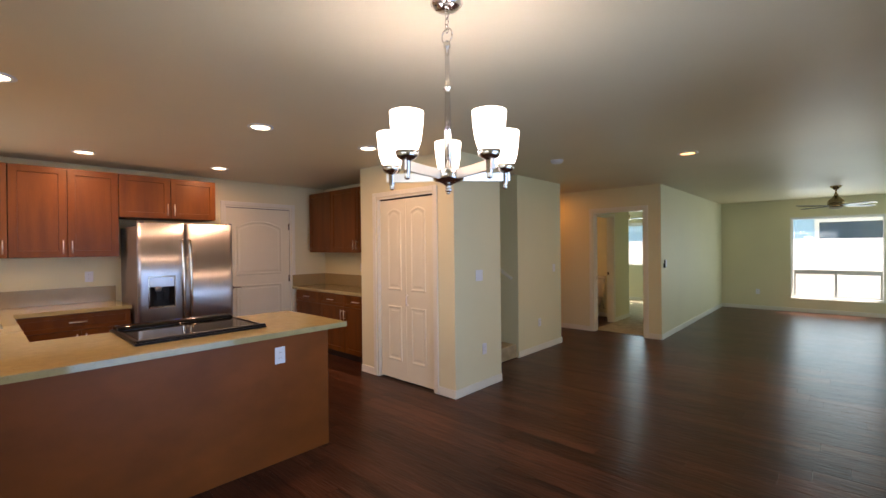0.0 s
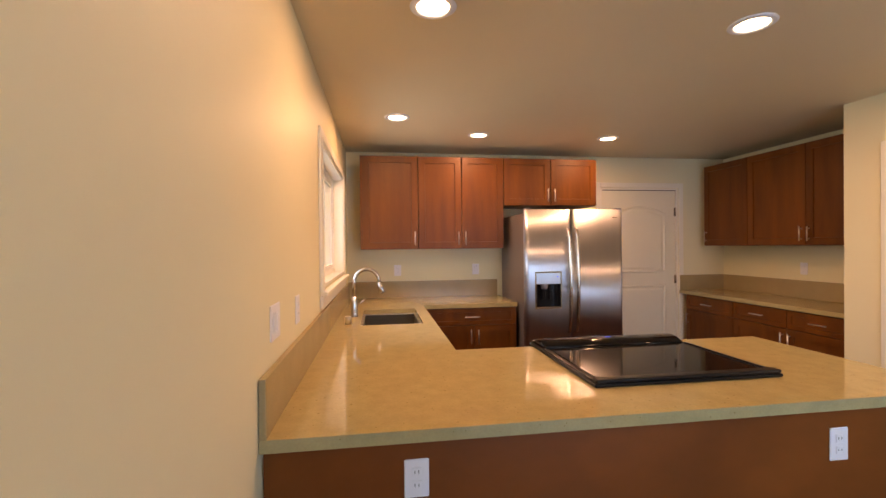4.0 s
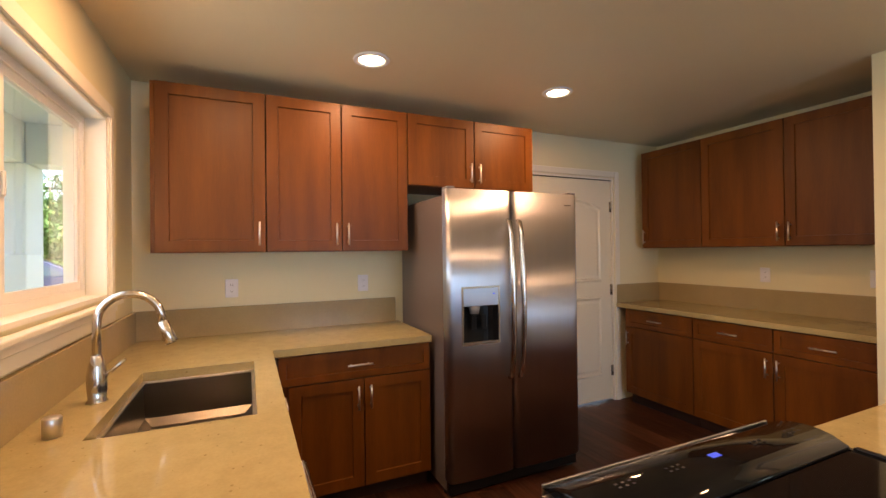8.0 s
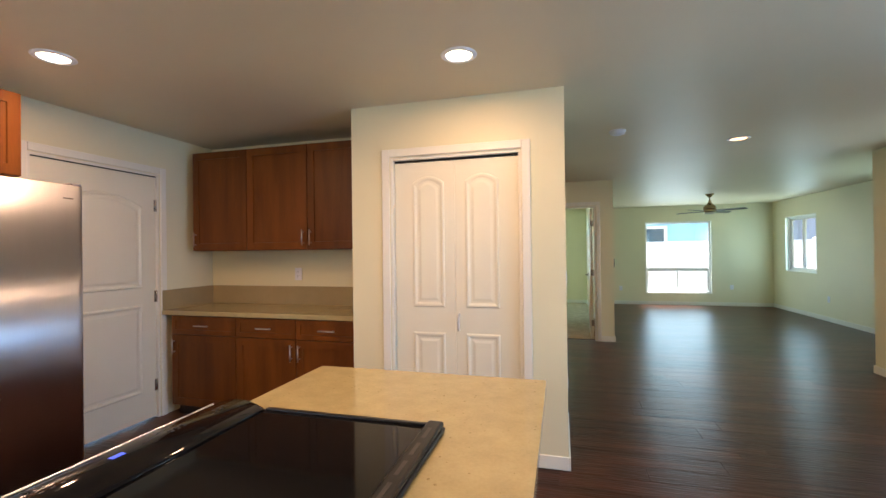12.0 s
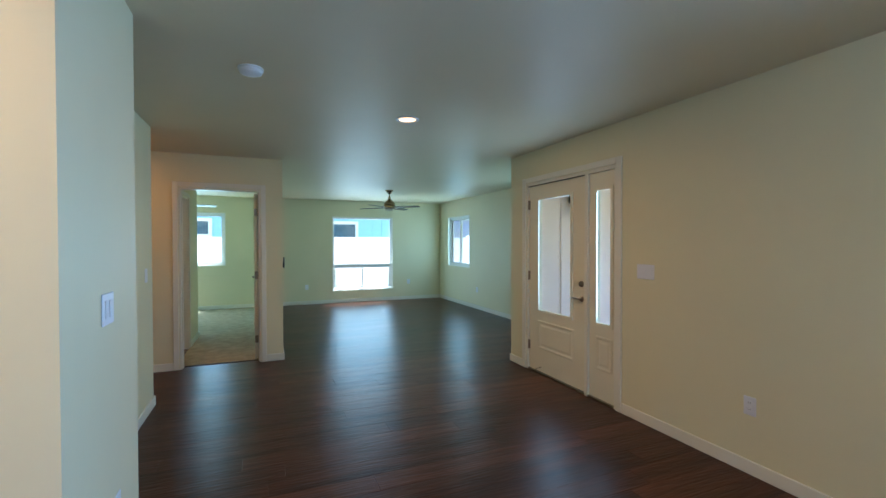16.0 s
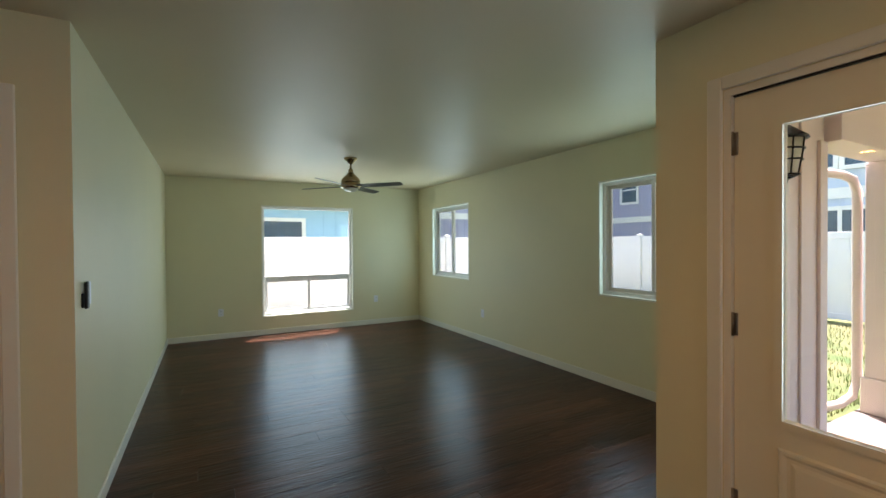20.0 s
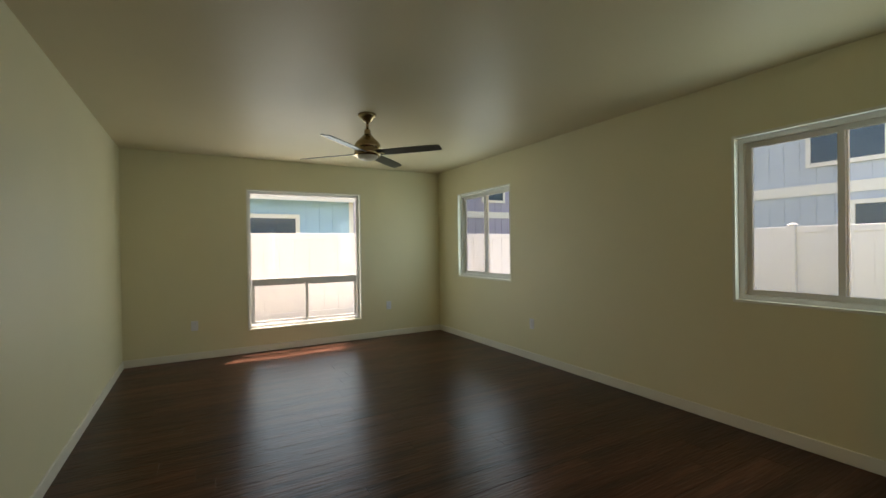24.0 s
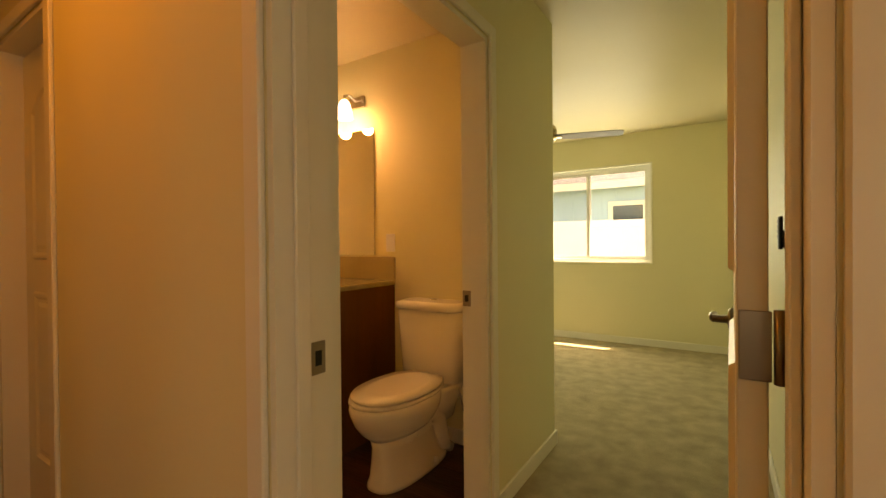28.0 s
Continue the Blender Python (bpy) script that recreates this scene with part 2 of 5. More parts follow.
def box(bm, x0, x1, y0, y1, z0, z1, bev=0.0, seg=1):
    vs = [bm.verts.new((x, y, z)) for x in (x0, x1) for y in (y0, y1) for z in (z0, z1)]
    fs = [(0, 1, 3, 2), (4, 6, 7, 5), (0, 4, 5, 1), (2, 3, 7, 6), (0, 2, 6, 4), (1, 5, 7, 3)]
    faces = [bm.faces.new([vs[i] for i in f]) for f in fs]
    if bev > 0:
        es = list({e for f in faces for e in f.edges})
        bmesh.ops.bevel(bm, geom=es, offset=bev, segments=seg, affect='EDGES', profile=0.5)
    return bm


def bx(x0, x1, y0, y1, z0, z1, bev=0.0, seg=1):
    return box(bmesh.new(), x0, x1, y0, y1, z0, z1, bev, seg)


def ring(bm, prof, seg=24, axis='Z', at=(0, 0, 0)):
    """Lathe: prof is a list of (radius, height)."""
    rows = []
    for r, h in prof:
        row = []
        for i in range(seg):
            a = 2 * math.pi * i / seg
            c, s = r * math.cos(a), r * math.sin(a)
            v = (c, s, h) if axis == 'Z' else ((h, c, s) if axis == 'X' else (s, h, c))
            row.append(bm.verts.new((v[0] + at[0], v[1] + at[1], v[2] + at[2])))
        rows.append(row)
    for a, b in zip(rows, rows[1:]):
        for i in range(seg):
            f = bm.faces.new((a[i], a[(i + 1) % seg], b[(i + 1) % seg], b[i]))
            f.smooth = True
    for row, flip in ((rows[0], True), (rows[-1], False)):
        if prof[0 if flip else -1][0] > 1e-5:
            bm.faces.new(row[::-1] if flip else row)
    return bm


def lathe(prof, seg=24, axis='Z', at=(0, 0, 0)):
    return ring(bmesh.new(), prof, seg, axis, at)


def tube(pts, r, seg=10, bm=None):
    """A round tube along points."""
    bm = bm or bmesh.new()
    pts = [Vector(p) for p in pts]
    rows = []
    up = Vector((0.31, 0.17, 0.93)).normalized()
    for i, p in enumerate(pts):
        d = (pts[min(i + 1, len(pts) - 1)] - pts[max(i - 1, 0)]).normalized()
        s = d.cross(up)
        if s.length < 1e-3:
            s = d.cross(Vector((1, 0, 0)))
        s.normalize()
        u = s.cross(d).normalized()
        rr = r[i] if isinstance(r, (list, tuple)) else r
        rows.append([bm.verts.new(p + rr * (math.cos(2 * math.pi * k / seg) * s + math.sin(2 * math.pi * k / seg) * u)) for k in range(seg)])
    for a, b in zip(rows, rows[1:]):
        for k in range(seg):
            f = bm.faces.new((a[k], a[(k + 1) % seg], b[(k + 1) % seg], b[k]))
            f.smooth = True
    bm.faces.new(rows[0][::-1])
    bm.faces.new(rows[-1])
    return bm


def part(name, bm, material, parent=None, label="", m=None):
    """One bmesh as one mesh object under a thing or a part."""
    me = bpy.data.meshes.new(name)
    bmesh.ops.recalc_face_normals(bm, faces=bm.faces)
    bm.to_mesh(me)
    bm.free()
    me.materials.append(material)
    ob = new(name, me)
    if parent is not None:
        ob.parent = parent
    if m is not None:
        ob.matrix_basis = m
    if label:
        ob["label"] = label
    return ob


def thing(name, m, label, category, group="", kind=""):
    ob = new(name)
    ob.empty_display_size = 0.1
    ob.matrix_basis = m
    return tagged(ob, label, category, group, kind)


H = 2.44
XW, XE, YS = -5.60, 1.077, -0.39          # kitchen west, entry east, kitchen south
YN = 3.97                                  # kitchen north wall
LX0, LX1, LY0, LY1 = -1.475, 2.552, 6.24, 12.172  # living room
HY0, HY1, HX0 = 6.205, 7.35, -5.45          # hall
PX0, PX1, PY0, PY1 = -3.70, -2.21, 3.27, 4.05  # pantry
SX, SY = -2.59, 5.0                        # stair wall
T = 0.12
HT = 0.145                                 # hall north wall, thicker
BX = -2.63                                 # vestibule face of the bathroom wall
BN = 8.985                                  # bathroom north wall


def wall(name, axis, c0, c1, a0, a1, openings=(), z0=0.0, z1=H, material=None):
    """A wall between c0 and c1 across, from a0 to a1 along its axis, with openings (a, b, low, high)."""
    bm = bmesh.new()
    cuts = sorted({a0, a1, *[v for o in openings for v in o[:2]]})

    def put(a, b, lo, hi):
        if b - a < 1e-4 or hi - lo < 1e-4:
            return
        if axis == 'X':
            box(bm, a, b, c0, c1, lo, hi)
        else:
            box(bm, c0, c1, a, b, lo, hi)
    for a, b in zip(cuts, cuts[1:]):
        mid = (a + b) / 2
        lo = z0
        for o in sorted((o for o in openings if o[0] <= mid <= o[1]), key=lambda o: o[2]):
            put(a, b, lo, o[2])
            lo = o[3]
        put(a, b, lo, z1)
    bmesh.ops.remove_doubles(bm, verts=bm.verts, dist=1e-5)
    return tagged(part(name, bm, material or M_WALL), "cream painted plaster wall", "wall", kind="structure")


# openings
KWIN = (-5.09, -3.625, 1.22, 2.07)
PATIO = (0.75, 2.60, 0.02, 2.06)
DWIN = (-0.942, 0.62, 1.0, 2.05)
# opening for an added window, out of view, that brightens the bedroom
BWIN_ADDED = (10.2, 11.7, 0.95, 2.09)
FD = (4.55, 5.91, 0.0, 2.09)
BIF = (-3.40, -2.485, 0.0, 2.06)
GD = (2.42, 3.38, 0.0, 2.09)
HD = (-2.57, -1.722, 0.0, 2.06)
ND = (-4.50, -3.82, 0.0, 2.06)
ED = (6.555, 7.315, 0.0, 2.06)
BD = (7.58, 8.44, 0.0, 2.035)
LWIN = (-0.195, 1.276, 0.287, 2.05)
EW1 = (10.40, 11.60, 0.87, 2.047)
EW2 = (6.765, 7.905, 0.892, 2.037)
BWIN = (-3.89, -2.463, 0.942, 2.08)

# daylight that comes in through the openings
DAY = (0.61, 0.94, 1.0)
DAY_BLUE = (0.72, 0.86, 1.0)              # shaded patio side


def daylight(x, y, z, w, h, turn, power, spread=180, colour=DAY):
    lamp("daylight", 'AREA', pose(x, y, z, -90, 0, turn), power, colour, size=w, size_y=h, spread=radians(spread))


def through_wall(o, axis, c, turn, power, spread=180, colour=DAY):
    a, z, w, h = (o[0] + o[1]) / 2, (o[2] + o[3]) / 2, o[1] - o[0] - 0.10, o[3] - o[2] - 0.10
    daylight(a if axis == 'X' else c, c if axis == 'X' else a, z, w, h, turn, power, spread, colour)


wall("wall_south", 'X', YS - 0.16, YS, XW - T, XE + 0.16, [KWIN, DWIN])
wall("wall_kitchen_west", 'Y', XW - T, XW, YS, YN + 0.08, [GD])
wall("wall_kitchen_north", 'X', YN, PY1, XW, PX1 - T)
wall("wall_pantry_west", 'Y', PX0, PX0 + 0.10, PY0 + 0.10, YN)
wall("wall_pantry_front", 'X', PY0, PY0 + 0.10, PX0, PX1, [BIF])
wall("wall_pantry_east", 'Y', PX1 - T, PX1, PY0 + 0.10, PY1)
wall("wall_entry_east", 'Y', XE, XE + 0.16, YS, LY0 - 0.09, [PATIO, FD])
wall("wall_living_south", 'X', LY0 - 0.09, LY0, XE, LX1 + 0.12)
wall("wall_living_east", 'Y', LX1, LX1 + 0.16, LY0 + 0.001, LY1, [EW1, EW2])
wall("wall_north", 'X', LY1, LY1 + 0.16, -6.0, LX1 + 0.16, [LWIN, BWIN])
wall("wall_living_west", 'Y', LX0 - T, LX0, HY1 + HT, LY1)
wall("wall_hall_north", 'X', HY1, HY1 + HT, HX0, LX0, [HD, ND])
wall("wall_hall_south", 'X', HY0 - T, HY0, HX0, SX - T)
wall("wall_hall_west", 'Y', HX0 - T, HX0, HY0 - T, HY1 + HT, [ED])
wall("wall_stair_east", 'Y', SX - T, SX, SY, HY0)
wall("wall_stair_north", 'X', SY, SY + T, -6.0, SX - T, z1=4.9)
wall("wall_stair_south", 'X', PY1 - 0.1, PY1, -6.0, SX, z0=H + 0.1, z1=4.9)
wall("wall_stair_head", 'Y', SX, SX + T, PY1 - 0.1, SY + T, z0=H + 0.1, z1=4.9)
wall("wall_stair_west", 'Y', -6.12, -6.0, PY1 - 0.1, SY + T, z1=4.9)
wall("wall_bath_east", 'Y', BX - T, BX, HY1 + HT, 9.27, [BD])
wall("wall_bath_north", 'X', BN, 9.27, -5.0, BX - T)
wall("wall_bath_west", 'Y', -5.12, -5.0, HY1 + HT, 9.27)
wall("wall_bedroom_west", 'Y', -6.12, -6.0, 9.15, LY1, [BWIN_ADDED])
wall("wall_bedroom_south", 'X', 9.15, 9.27, -6.0, -5.12)

# the last lamp shines through the added bedroom window
for o, axis, c, turn, power in ((LWIN, 'X', LY1 + 0.045, 0, 4.6), (EW1, 'Y', LX1 + 0.045, -90, 3.0), (EW2, 'Y', LX1 + 0.045, -90, 2.8), (BWIN, 'X', LY1 + 0.045, 0, 5.2), (BWIN_ADDED, 'Y', -6.045, 90, 4.2)):
    through_wall(o, axis, c, turn, power)
for o, power in ((DWIN, 2.0), (KWIN, 1.5)):
    through_wall(o, 'X', YS - 0.075, 180, power, 150, DAY_BLUE)

through_wall(PATIO, 'Y', XE + 0.03, -90, 7.0, 120, (0.36, 0.62, 1.0))
daylight(XE + 0.03, FD[1] - 0.4825, 1.3125, 0.5, 1.15, -90, 1.7, 180, (0.62, 0.84, 1.0))
daylight(XE + 0.03, FD[1] - 1.175, 1.3125, 0.16, 1.15, -90, 0.7, 180, (0.62, 0.84, 1.0))

# ceiling with the stairwell left open
bm = bmesh.new()
zc0, zc1 = H, H + 0.1
box(bm, -6.12, LX1 + 0.16, YS - 0.16, PY1, zc0, zc1)
box(bm, -6.12, LX1 + 0.16, SY, LY1 + 0.16, zc0, zc1)
box(bm, SX, LX1 + 0.16, PY1, SY, zc0, zc1)
tagged(part("ceiling", bm, M_CEIL), "smooth satin painted ceiling", "ceiling", kind="structure")
tagged(part("ceiling_stairwell", bx(-6.12, SX + T, PY1 - 0.1, SY + T, 4.9, 5.0), M_CEIL), "painted ceiling over the stairwell", "ceiling", kind="structure")
# roof overhang beyond the outer walls
tagged(part("roof_eave", bx(-6.6, LX1 + 0.75, LY1 + 0.16, LY1 + 0.42, H - 0.02, H + 0.14), M_TRIM), "white boxed roof eave", "eave", kind="structure")
tagged(part("roof_eave", bx(LX1 + 0.16, LX1 + 0.75, LY0 + 0.09, LY1 + 0.16, H - 0.02, H + 0.14), M_TRIM), "white boxed roof eave", "eave", kind="structure")
bm = bmesh.new()
# south of y 2 this roof is added, unseen, to shade the patio door
box(bm, XE + 0.16, 4.4, 0.2, LY0 - 0.115, H - 0.02, H + 0.14)
box(bm, LX1 + 0.16, 4.4, LY0 - 0.115, LY0 + 0.085, H - 0.02, H + 0.14)
tagged(part("porch_roof", bm, M_SIDING), "pale painted porch ceiling, south part added as shade", "roof", kind="structure")
tagged(part("porch_beam", bx(LX1 + 0.125, 4.20, LY0 - 0.20, LY0 + 0.05, 2.08, H - 0.0205, 0.004), M_SIDING), "pale boxed porch beam", "beam", kind="structure")
# this beam follows the added roof south, out of view
tagged(part("porch_beam", bx(3.95, 4.20, 0.3, LY0 - 0.205, 2.08, H - 0.0205, 0.004), M_SIDING), "pale boxed porch beam", "beam", kind="structure")
tagged(part("patio_roof", bx(-7.1, XE + 0.6, YS - 1.25, YS - 0.16, H - 0.02, H + 0.14), M_SOFFIT), "pale grey patio ceiling", "roof", kind="structure")
tagged(part("patio_beam", bx(-7.02, XE + 0.6, YS - 1.15, YS - 0.90, 2.11, H - 0.0205, 0.004), M_SOFFIT), "pale boxed patio beam", "beam", kind="structure")
tagged(part("patio_beam", bx(-7.02, -6.77, YS - 0.895, YS - 0.165, 2.11, H - 0.0205, 0.004), M_SOFFIT), "pale boxed patio beam", "beam", kind="structure")

# ground outside
g = bmesh.new()
for x0, x1, y0, y1 in ((-150, 150, -150, YS - 0.16), (-150, 150, LY1 + 0.16, 150), (LX1 + 0.16, 150, YS - 0.16, LY1 + 0.16), (-150, -6.12, YS - 0.16, LY1 + 0.16), (XE + 0.16, LX1 + 0.16, YS - 0.16, LY0 - 0.09)):
    box(g, x0, x1, y0, y1, -0.5, -0.12)
tagged(part("ground", g, M_GRASS), "sunlit patchy green and straw lawn", "lawn", kind="structure")
# unseen strip, kept pale so that it reflects sun onto the ceilings
tagged(part("bounce_strip", bx(-9.0, 8.0, LY1 + 0.17, 15.0, -0.119, -0.10), M_BOUNCE), "unseen pale gravel strip added to bounce sunlight indoors", "gravel", kind="structure")
tagged(part("floor_base", bx(-6.12, LX1 + 0.16, YS - 0.16, LY1 + 0.16, -0.2, -0.012), M_SUBFLOOR), "dark floor underlay", "floor", kind="structure")

# ---- windows ----


def framed(w, h, f, y0, y1, x=0.0, z=0.0, bm=None):
    """A rectangular frame of face width f, in one closed mesh."""
    bm = bm or bmesh.new()
    rows = []
    for y, d in ((y0, 0), (y0, f), (y1, f), (y1, 0)):
        rows.append([bm.verts.new(p) for p in ((x + d, y, z + d), (x + w - d, y, z + d), (x + w - d, y, z + h - d), (x + d, y, z + h - d))])
    for k in range(4):
        a, b = rows[k], rows[(k + 1) % 4]
        for i in range(4):
            bm.faces.new((a[i], a[(i + 1) % 4], b[(i + 1) % 4], b[i]))
    return bm


def pane(parent, x0, x1, z0, z1, y):
    ob = part("pane", bx(x0, x1, y, y + 0.006, z0, z1), M_GLASS, parent)
    ob.visible_shadow = False
    return ob


def window(name, m, w, h, label, style, casing=0.0):
    """Local frame: x along the opening, y outwards from the wall's inner face, z from the sill."""
    win = thing(name, m, label, "window", kind="structure")
    if not casing:
        m = m @ pose(0, -0.03, 0)
        win.matrix_basis = m
    part("jamb_liner", framed(w + 0.016, h + 0.016, 0.018, -0.006 if casing else 0.026, 0.075, -0.008, -0.008), M_TRIM, win)
    part("window_frame", framed(w - 0.02, h - 0.02, 0.034, 0.076, 0.15, 0.01, 0.01), M_VINYL, win, "white vinyl window frame")
    if style == "slider":
        c = w / 2
        for i, (x0, x1, y) in enumerate(((0.044, c + 0.02, 0.115), (c - 0.02, w - 0.044, 0.085))):
            sash = part("sash", framed(x1 - x0, h - 0.089, 0.034, y, y + 0.026, x0, 0.0445), M_VINYL, win)
            pane(sash, x0 + 0.034, x1 - 0.034, 0.0785, h - 0.0785, y + 0.01)
        sc = part("insect_screen", bx(0.045, c, 0.1425, 0.1435, 0.045, h - 0.045), M_SCREEN, win, "fine dark insect screen")
        sc.visible_shadow = False
        part("latch", bx(c - 0.008, c + 0.008, 0.076, 0.0845, h * 0.5 - 0.04, h * 0.5 + 0.04, 0.003), M_VINYL, win)
    else:
        r = 0.60
        part("rail", bx(0.052, w - 0.052, 0.084, 0.146, r - 0.03, r + 0.03), M_VINYL, win, "white vinyl transom bar")
        pane(win, 0.052, w - 0.052, r + 0.03, h - 0.052, 0.11)
        c = w / 2
        for x0, x1, y in ((0.052, c + 0.02, 0.116), (c - 0.02, w - 0.052, 0.088)):
            sash = part("sash", framed(x1 - x0, r - 0.082, 0.034, y, y + 0.024, x0, 0.052), M_VINYL, win)
            pane(sash, x0 + 0.034, x1 - 0.034, 0.086, r - 0.064, y + 0.01)
        sc = part("insect_screen", bx(0.053, c, 0.1425, 0.1435, 0.053, r - 0.031), M_SCREEN, win, "fine dark insect screen")
        sc.visible_shadow = False
    if casing:
        c = casing
        part("casing", bx(-c, -0.008, -0.018, -0.0005, -0.02, h + c, 0.004), M_TRIM, win)
        part("casing", bx(w + 0.008, w + c, -0.018, -0.0005, -0.02, h + c, 0.004), M_TRIM, win)
        part("casing", bx(-0.008, w + 0.008, -0.018, -0.0005, h + 0.008, h + c, 0.004), M_TRIM, win)
        for x in (-0.022, w + 0.008):
            part("casing_bead", bx(x, x + 0.014, -0.023, -0.0185, -0.02, h + 0.022, 0.002), M_TRIM, win)
        part("casing_bead", bx(-0.008, w + 0.008, -0.023, -0.0185, h + 0.008, h + 0.022, 0.002), M_TRIM, win)
        part("window_sill", bx(-c - 0.02, w + c + 0.02, -0.05, -0.0065, -0.042, -0.02, 0.006, 2), M_TRIM, win, "white painted window stool")
        part("apron", bx(-c, w + c, -0.02, -0.0005, -0.125, -0.043, 0.005), M_TRIM, win)
        part("apron_moulding", bx(-c, w + c, -0.028, -0.0205, -0.075, -0.043, 0.003), M_TRIM, win)
    return win


window("window_living", pose(LWIN[0], LY1, LWIN[2]), LWIN[1] - LWIN[0], LWIN[3] - LWIN[2], "large white vinyl picture window with low sliders", "picture")
window("window_living_east", pose(LX1, EW1[1], EW1[2], rz=-90), EW1[1] - EW1[0], EW1[3] - EW1[2], "white vinyl sliding window in the living room", "slider")
window("window_living_east", pose(LX1, EW2[1], EW2[2], rz=-90), EW2[1] - EW2[0], EW2[3] - EW2[2], "white vinyl sliding window near the entry", "slider")
window("window_bedroom", pose(BWIN[0], LY1, BWIN[2]), BWIN[1] - BWIN[0], BWIN[3] - BWIN[2], "white vinyl sliding bedroom window", "slider")
window("window_kitchen", pose(KWIN[1], YS, KWIN[2], rz=180), KWIN[1] - KWIN[0], KWIN[3] - KWIN[2], "white sliding window with wide casing over the sink", "slider", 0.075)

window("window_dining", pose(DWIN[1], YS, DWIN[2], rz=180), DWIN[1] - DWIN[0], DWIN[3] - DWIN[2], "white vinyl sliding window with wide casing in the dining area", "slider", 0.088)
# unseen window, added only to let more light into the bedroom
window("window_bedroom_added", pose(-6.0, BWIN_ADDED[0], BWIN_ADDED[2], rz=90), BWIN_ADDED[1] - BWIN_ADDED[0], BWIN_ADDED[3] - BWIN_ADDED[2], "white vinyl sliding bedroom window", "slider")

# sliding glass patio door beside the dining area
pw, ph = PATIO[1] - PATIO[0], PATIO[3] - PATIO[2]
pd = thing("patio_door", pose(XE, PATIO[1], PATIO[2], rz=-90), "white framed sliding glass patio door", "door", kind="structure")
part("door_frame", framed(pw - 0.01, ph - 0.01, 0.045, 0.03, 0.15, 0.005, 0.005), M_VINYL, pd)
for x0, x1, y in ((0.052, pw / 2 + 0.03, 0.10), (pw / 2 - 0.03, pw - 0.052, 0.06)):
    sash = part("door_sash", framed(x1 - x0, ph - 0.105, 0.07, y, y + 0.035, x0, 0.0525), M_VINYL, pd)
    pane(sash, x0 + 0.07, x1 - 0.07, 0.1225, ph - 0.1225, y + 0.015)
part("casing", bx(-0.07, 0.0, -0.018, -0.0005, 0, ph + 0.07, 0.004), M_TRIM, pd)
part("casing", bx(pw, pw + 0.07, -0.018, -0.0005, 0, ph + 0.07, 0.004), M_TRIM, pd)
part("casing", bx(0, pw, -0.018, -0.0005, ph, ph + 0.07, 0.004), M_TRIM, pd)

# ---- doors ----


def outline(x0, x1, z0, z1, rise, n=10):
    pts = [(x0, z0), (x1, z0)]
    if rise <= 0:
        return pts + [(x1, z1), (x0, z1)]
    for i in range(n + 1):
        t = i / n
        u = abs(2 * t - 1)
        s = 1 - u * u
        pts.append((x1 + (x0 - x1) * t, z1 - rise + rise * s))
    return pts


def moulded(x0, x1, z0, z1, rise, y=0.0, out=-1):
    """A moulded door panel, proud of the slab face at y."""
    bm = bmesh.new()
    base = outline(x0, x1, z0, z1, rise)
    cx, cz, w, h = (x0 + x1) / 2, (z0 + z1) / 2, x1 - x0, z1 - z0
    rows = []
    for d, k in ((0, 0), (0.008, 0.009), (0.018, 0.009), (0.032, 0.0012), (0.045, 0.0012), (0.062, 0.006)):
        sx, sz = 1 - 2 * d / w, 1 - 2 * d / h
        rows.append([bm.verts.new((cx + (px - cx) * sx, y + out * k, cz + (pz - cz) * sz)) for px, pz in base])
    n = len(base)
    for a, b in zip(rows, rows[1:]):
        for i in range(n):
            bm.faces.new((a[i], a[(i + 1) % n], b[(i + 1) % n], b[i]))
    bm.faces.new(rows[-1])
    return bm


def lever(parent, x, z, y, side=1, out=-1, dead=False, material=None):
    material = material or M_BRONZE
    hn = part("door_handle", lathe([(0.0, 0), (0.031, 0), (0.031, out * 0.006), (0.026, out * 0.012), (0.011, out * 0.014), (0.010, out * 0.048), (0.0, out * 0.048)], 20, 'Y', (x, y, z)), material, parent, "satin nickel lever handle")
    part("lever", tube([(x, y + out * 0.045, z), (x + side * 0.03, y + out * 0.048, z + 0.003), (x + side * 0.075, y + out * 0.047, z + 0.002), (x + side * 0.115, y + out * 0.043, z - 0.004)], [0.010, 0.009, 0.008, 0.006]), material, hn)
    if dead:
        db = part("deadbolt", lathe([(0.0, 0), (0.030, 0), (0.030, out * 0.010), (0.022, out * 0.018), (0.0, out * 0.018)], 20, 'Y', (x, y, z + 0.14)), material, parent, "satin nickel deadbolt")
        part("thumb_turn", bx(x - 0.005, x + 0.005, min(y + out * 0.018, y + out * 0.034), max(y + out * 0.018, y + out * 0.034), z + 0.122, z + 0.158, 0.002), material, db)
    return hn


def hinges(parent, x, y0, y1, zs, material=None):
    for z in zs:
        hg = part("hinge", bx(x - 0.017, x + 0.017, y0, y1, z - 0.05, z + 0.05, 0.002), material or M_BRONZE, parent, "metal butt hinge")
        part("knuckle", lathe([(0.0, -0.052), (0.006, -0.052), (0.006, 0.052), (0.0, 0.052)], 8, 'Z', (x, y0 - 0.006, z)), material or M_BRONZE, hg)


def casing(parent, w, h, c=0.06, y=-0.016, left=True, right=True):
    if left:
        part("casing", bx(-c, -0.004, y, -0.0005, 0, h + c, 0.004), M_TRIM, parent)
    if right:
        part("casing", bx(w + 0.004, w + c, y, -0.0005, 0, h + c, 0.004), M_TRIM, parent)
    part("casing", bx(-0.004, w + 0.004, y, -0.0005, h + 0.004, h + c, 0.004), M_TRIM, parent)


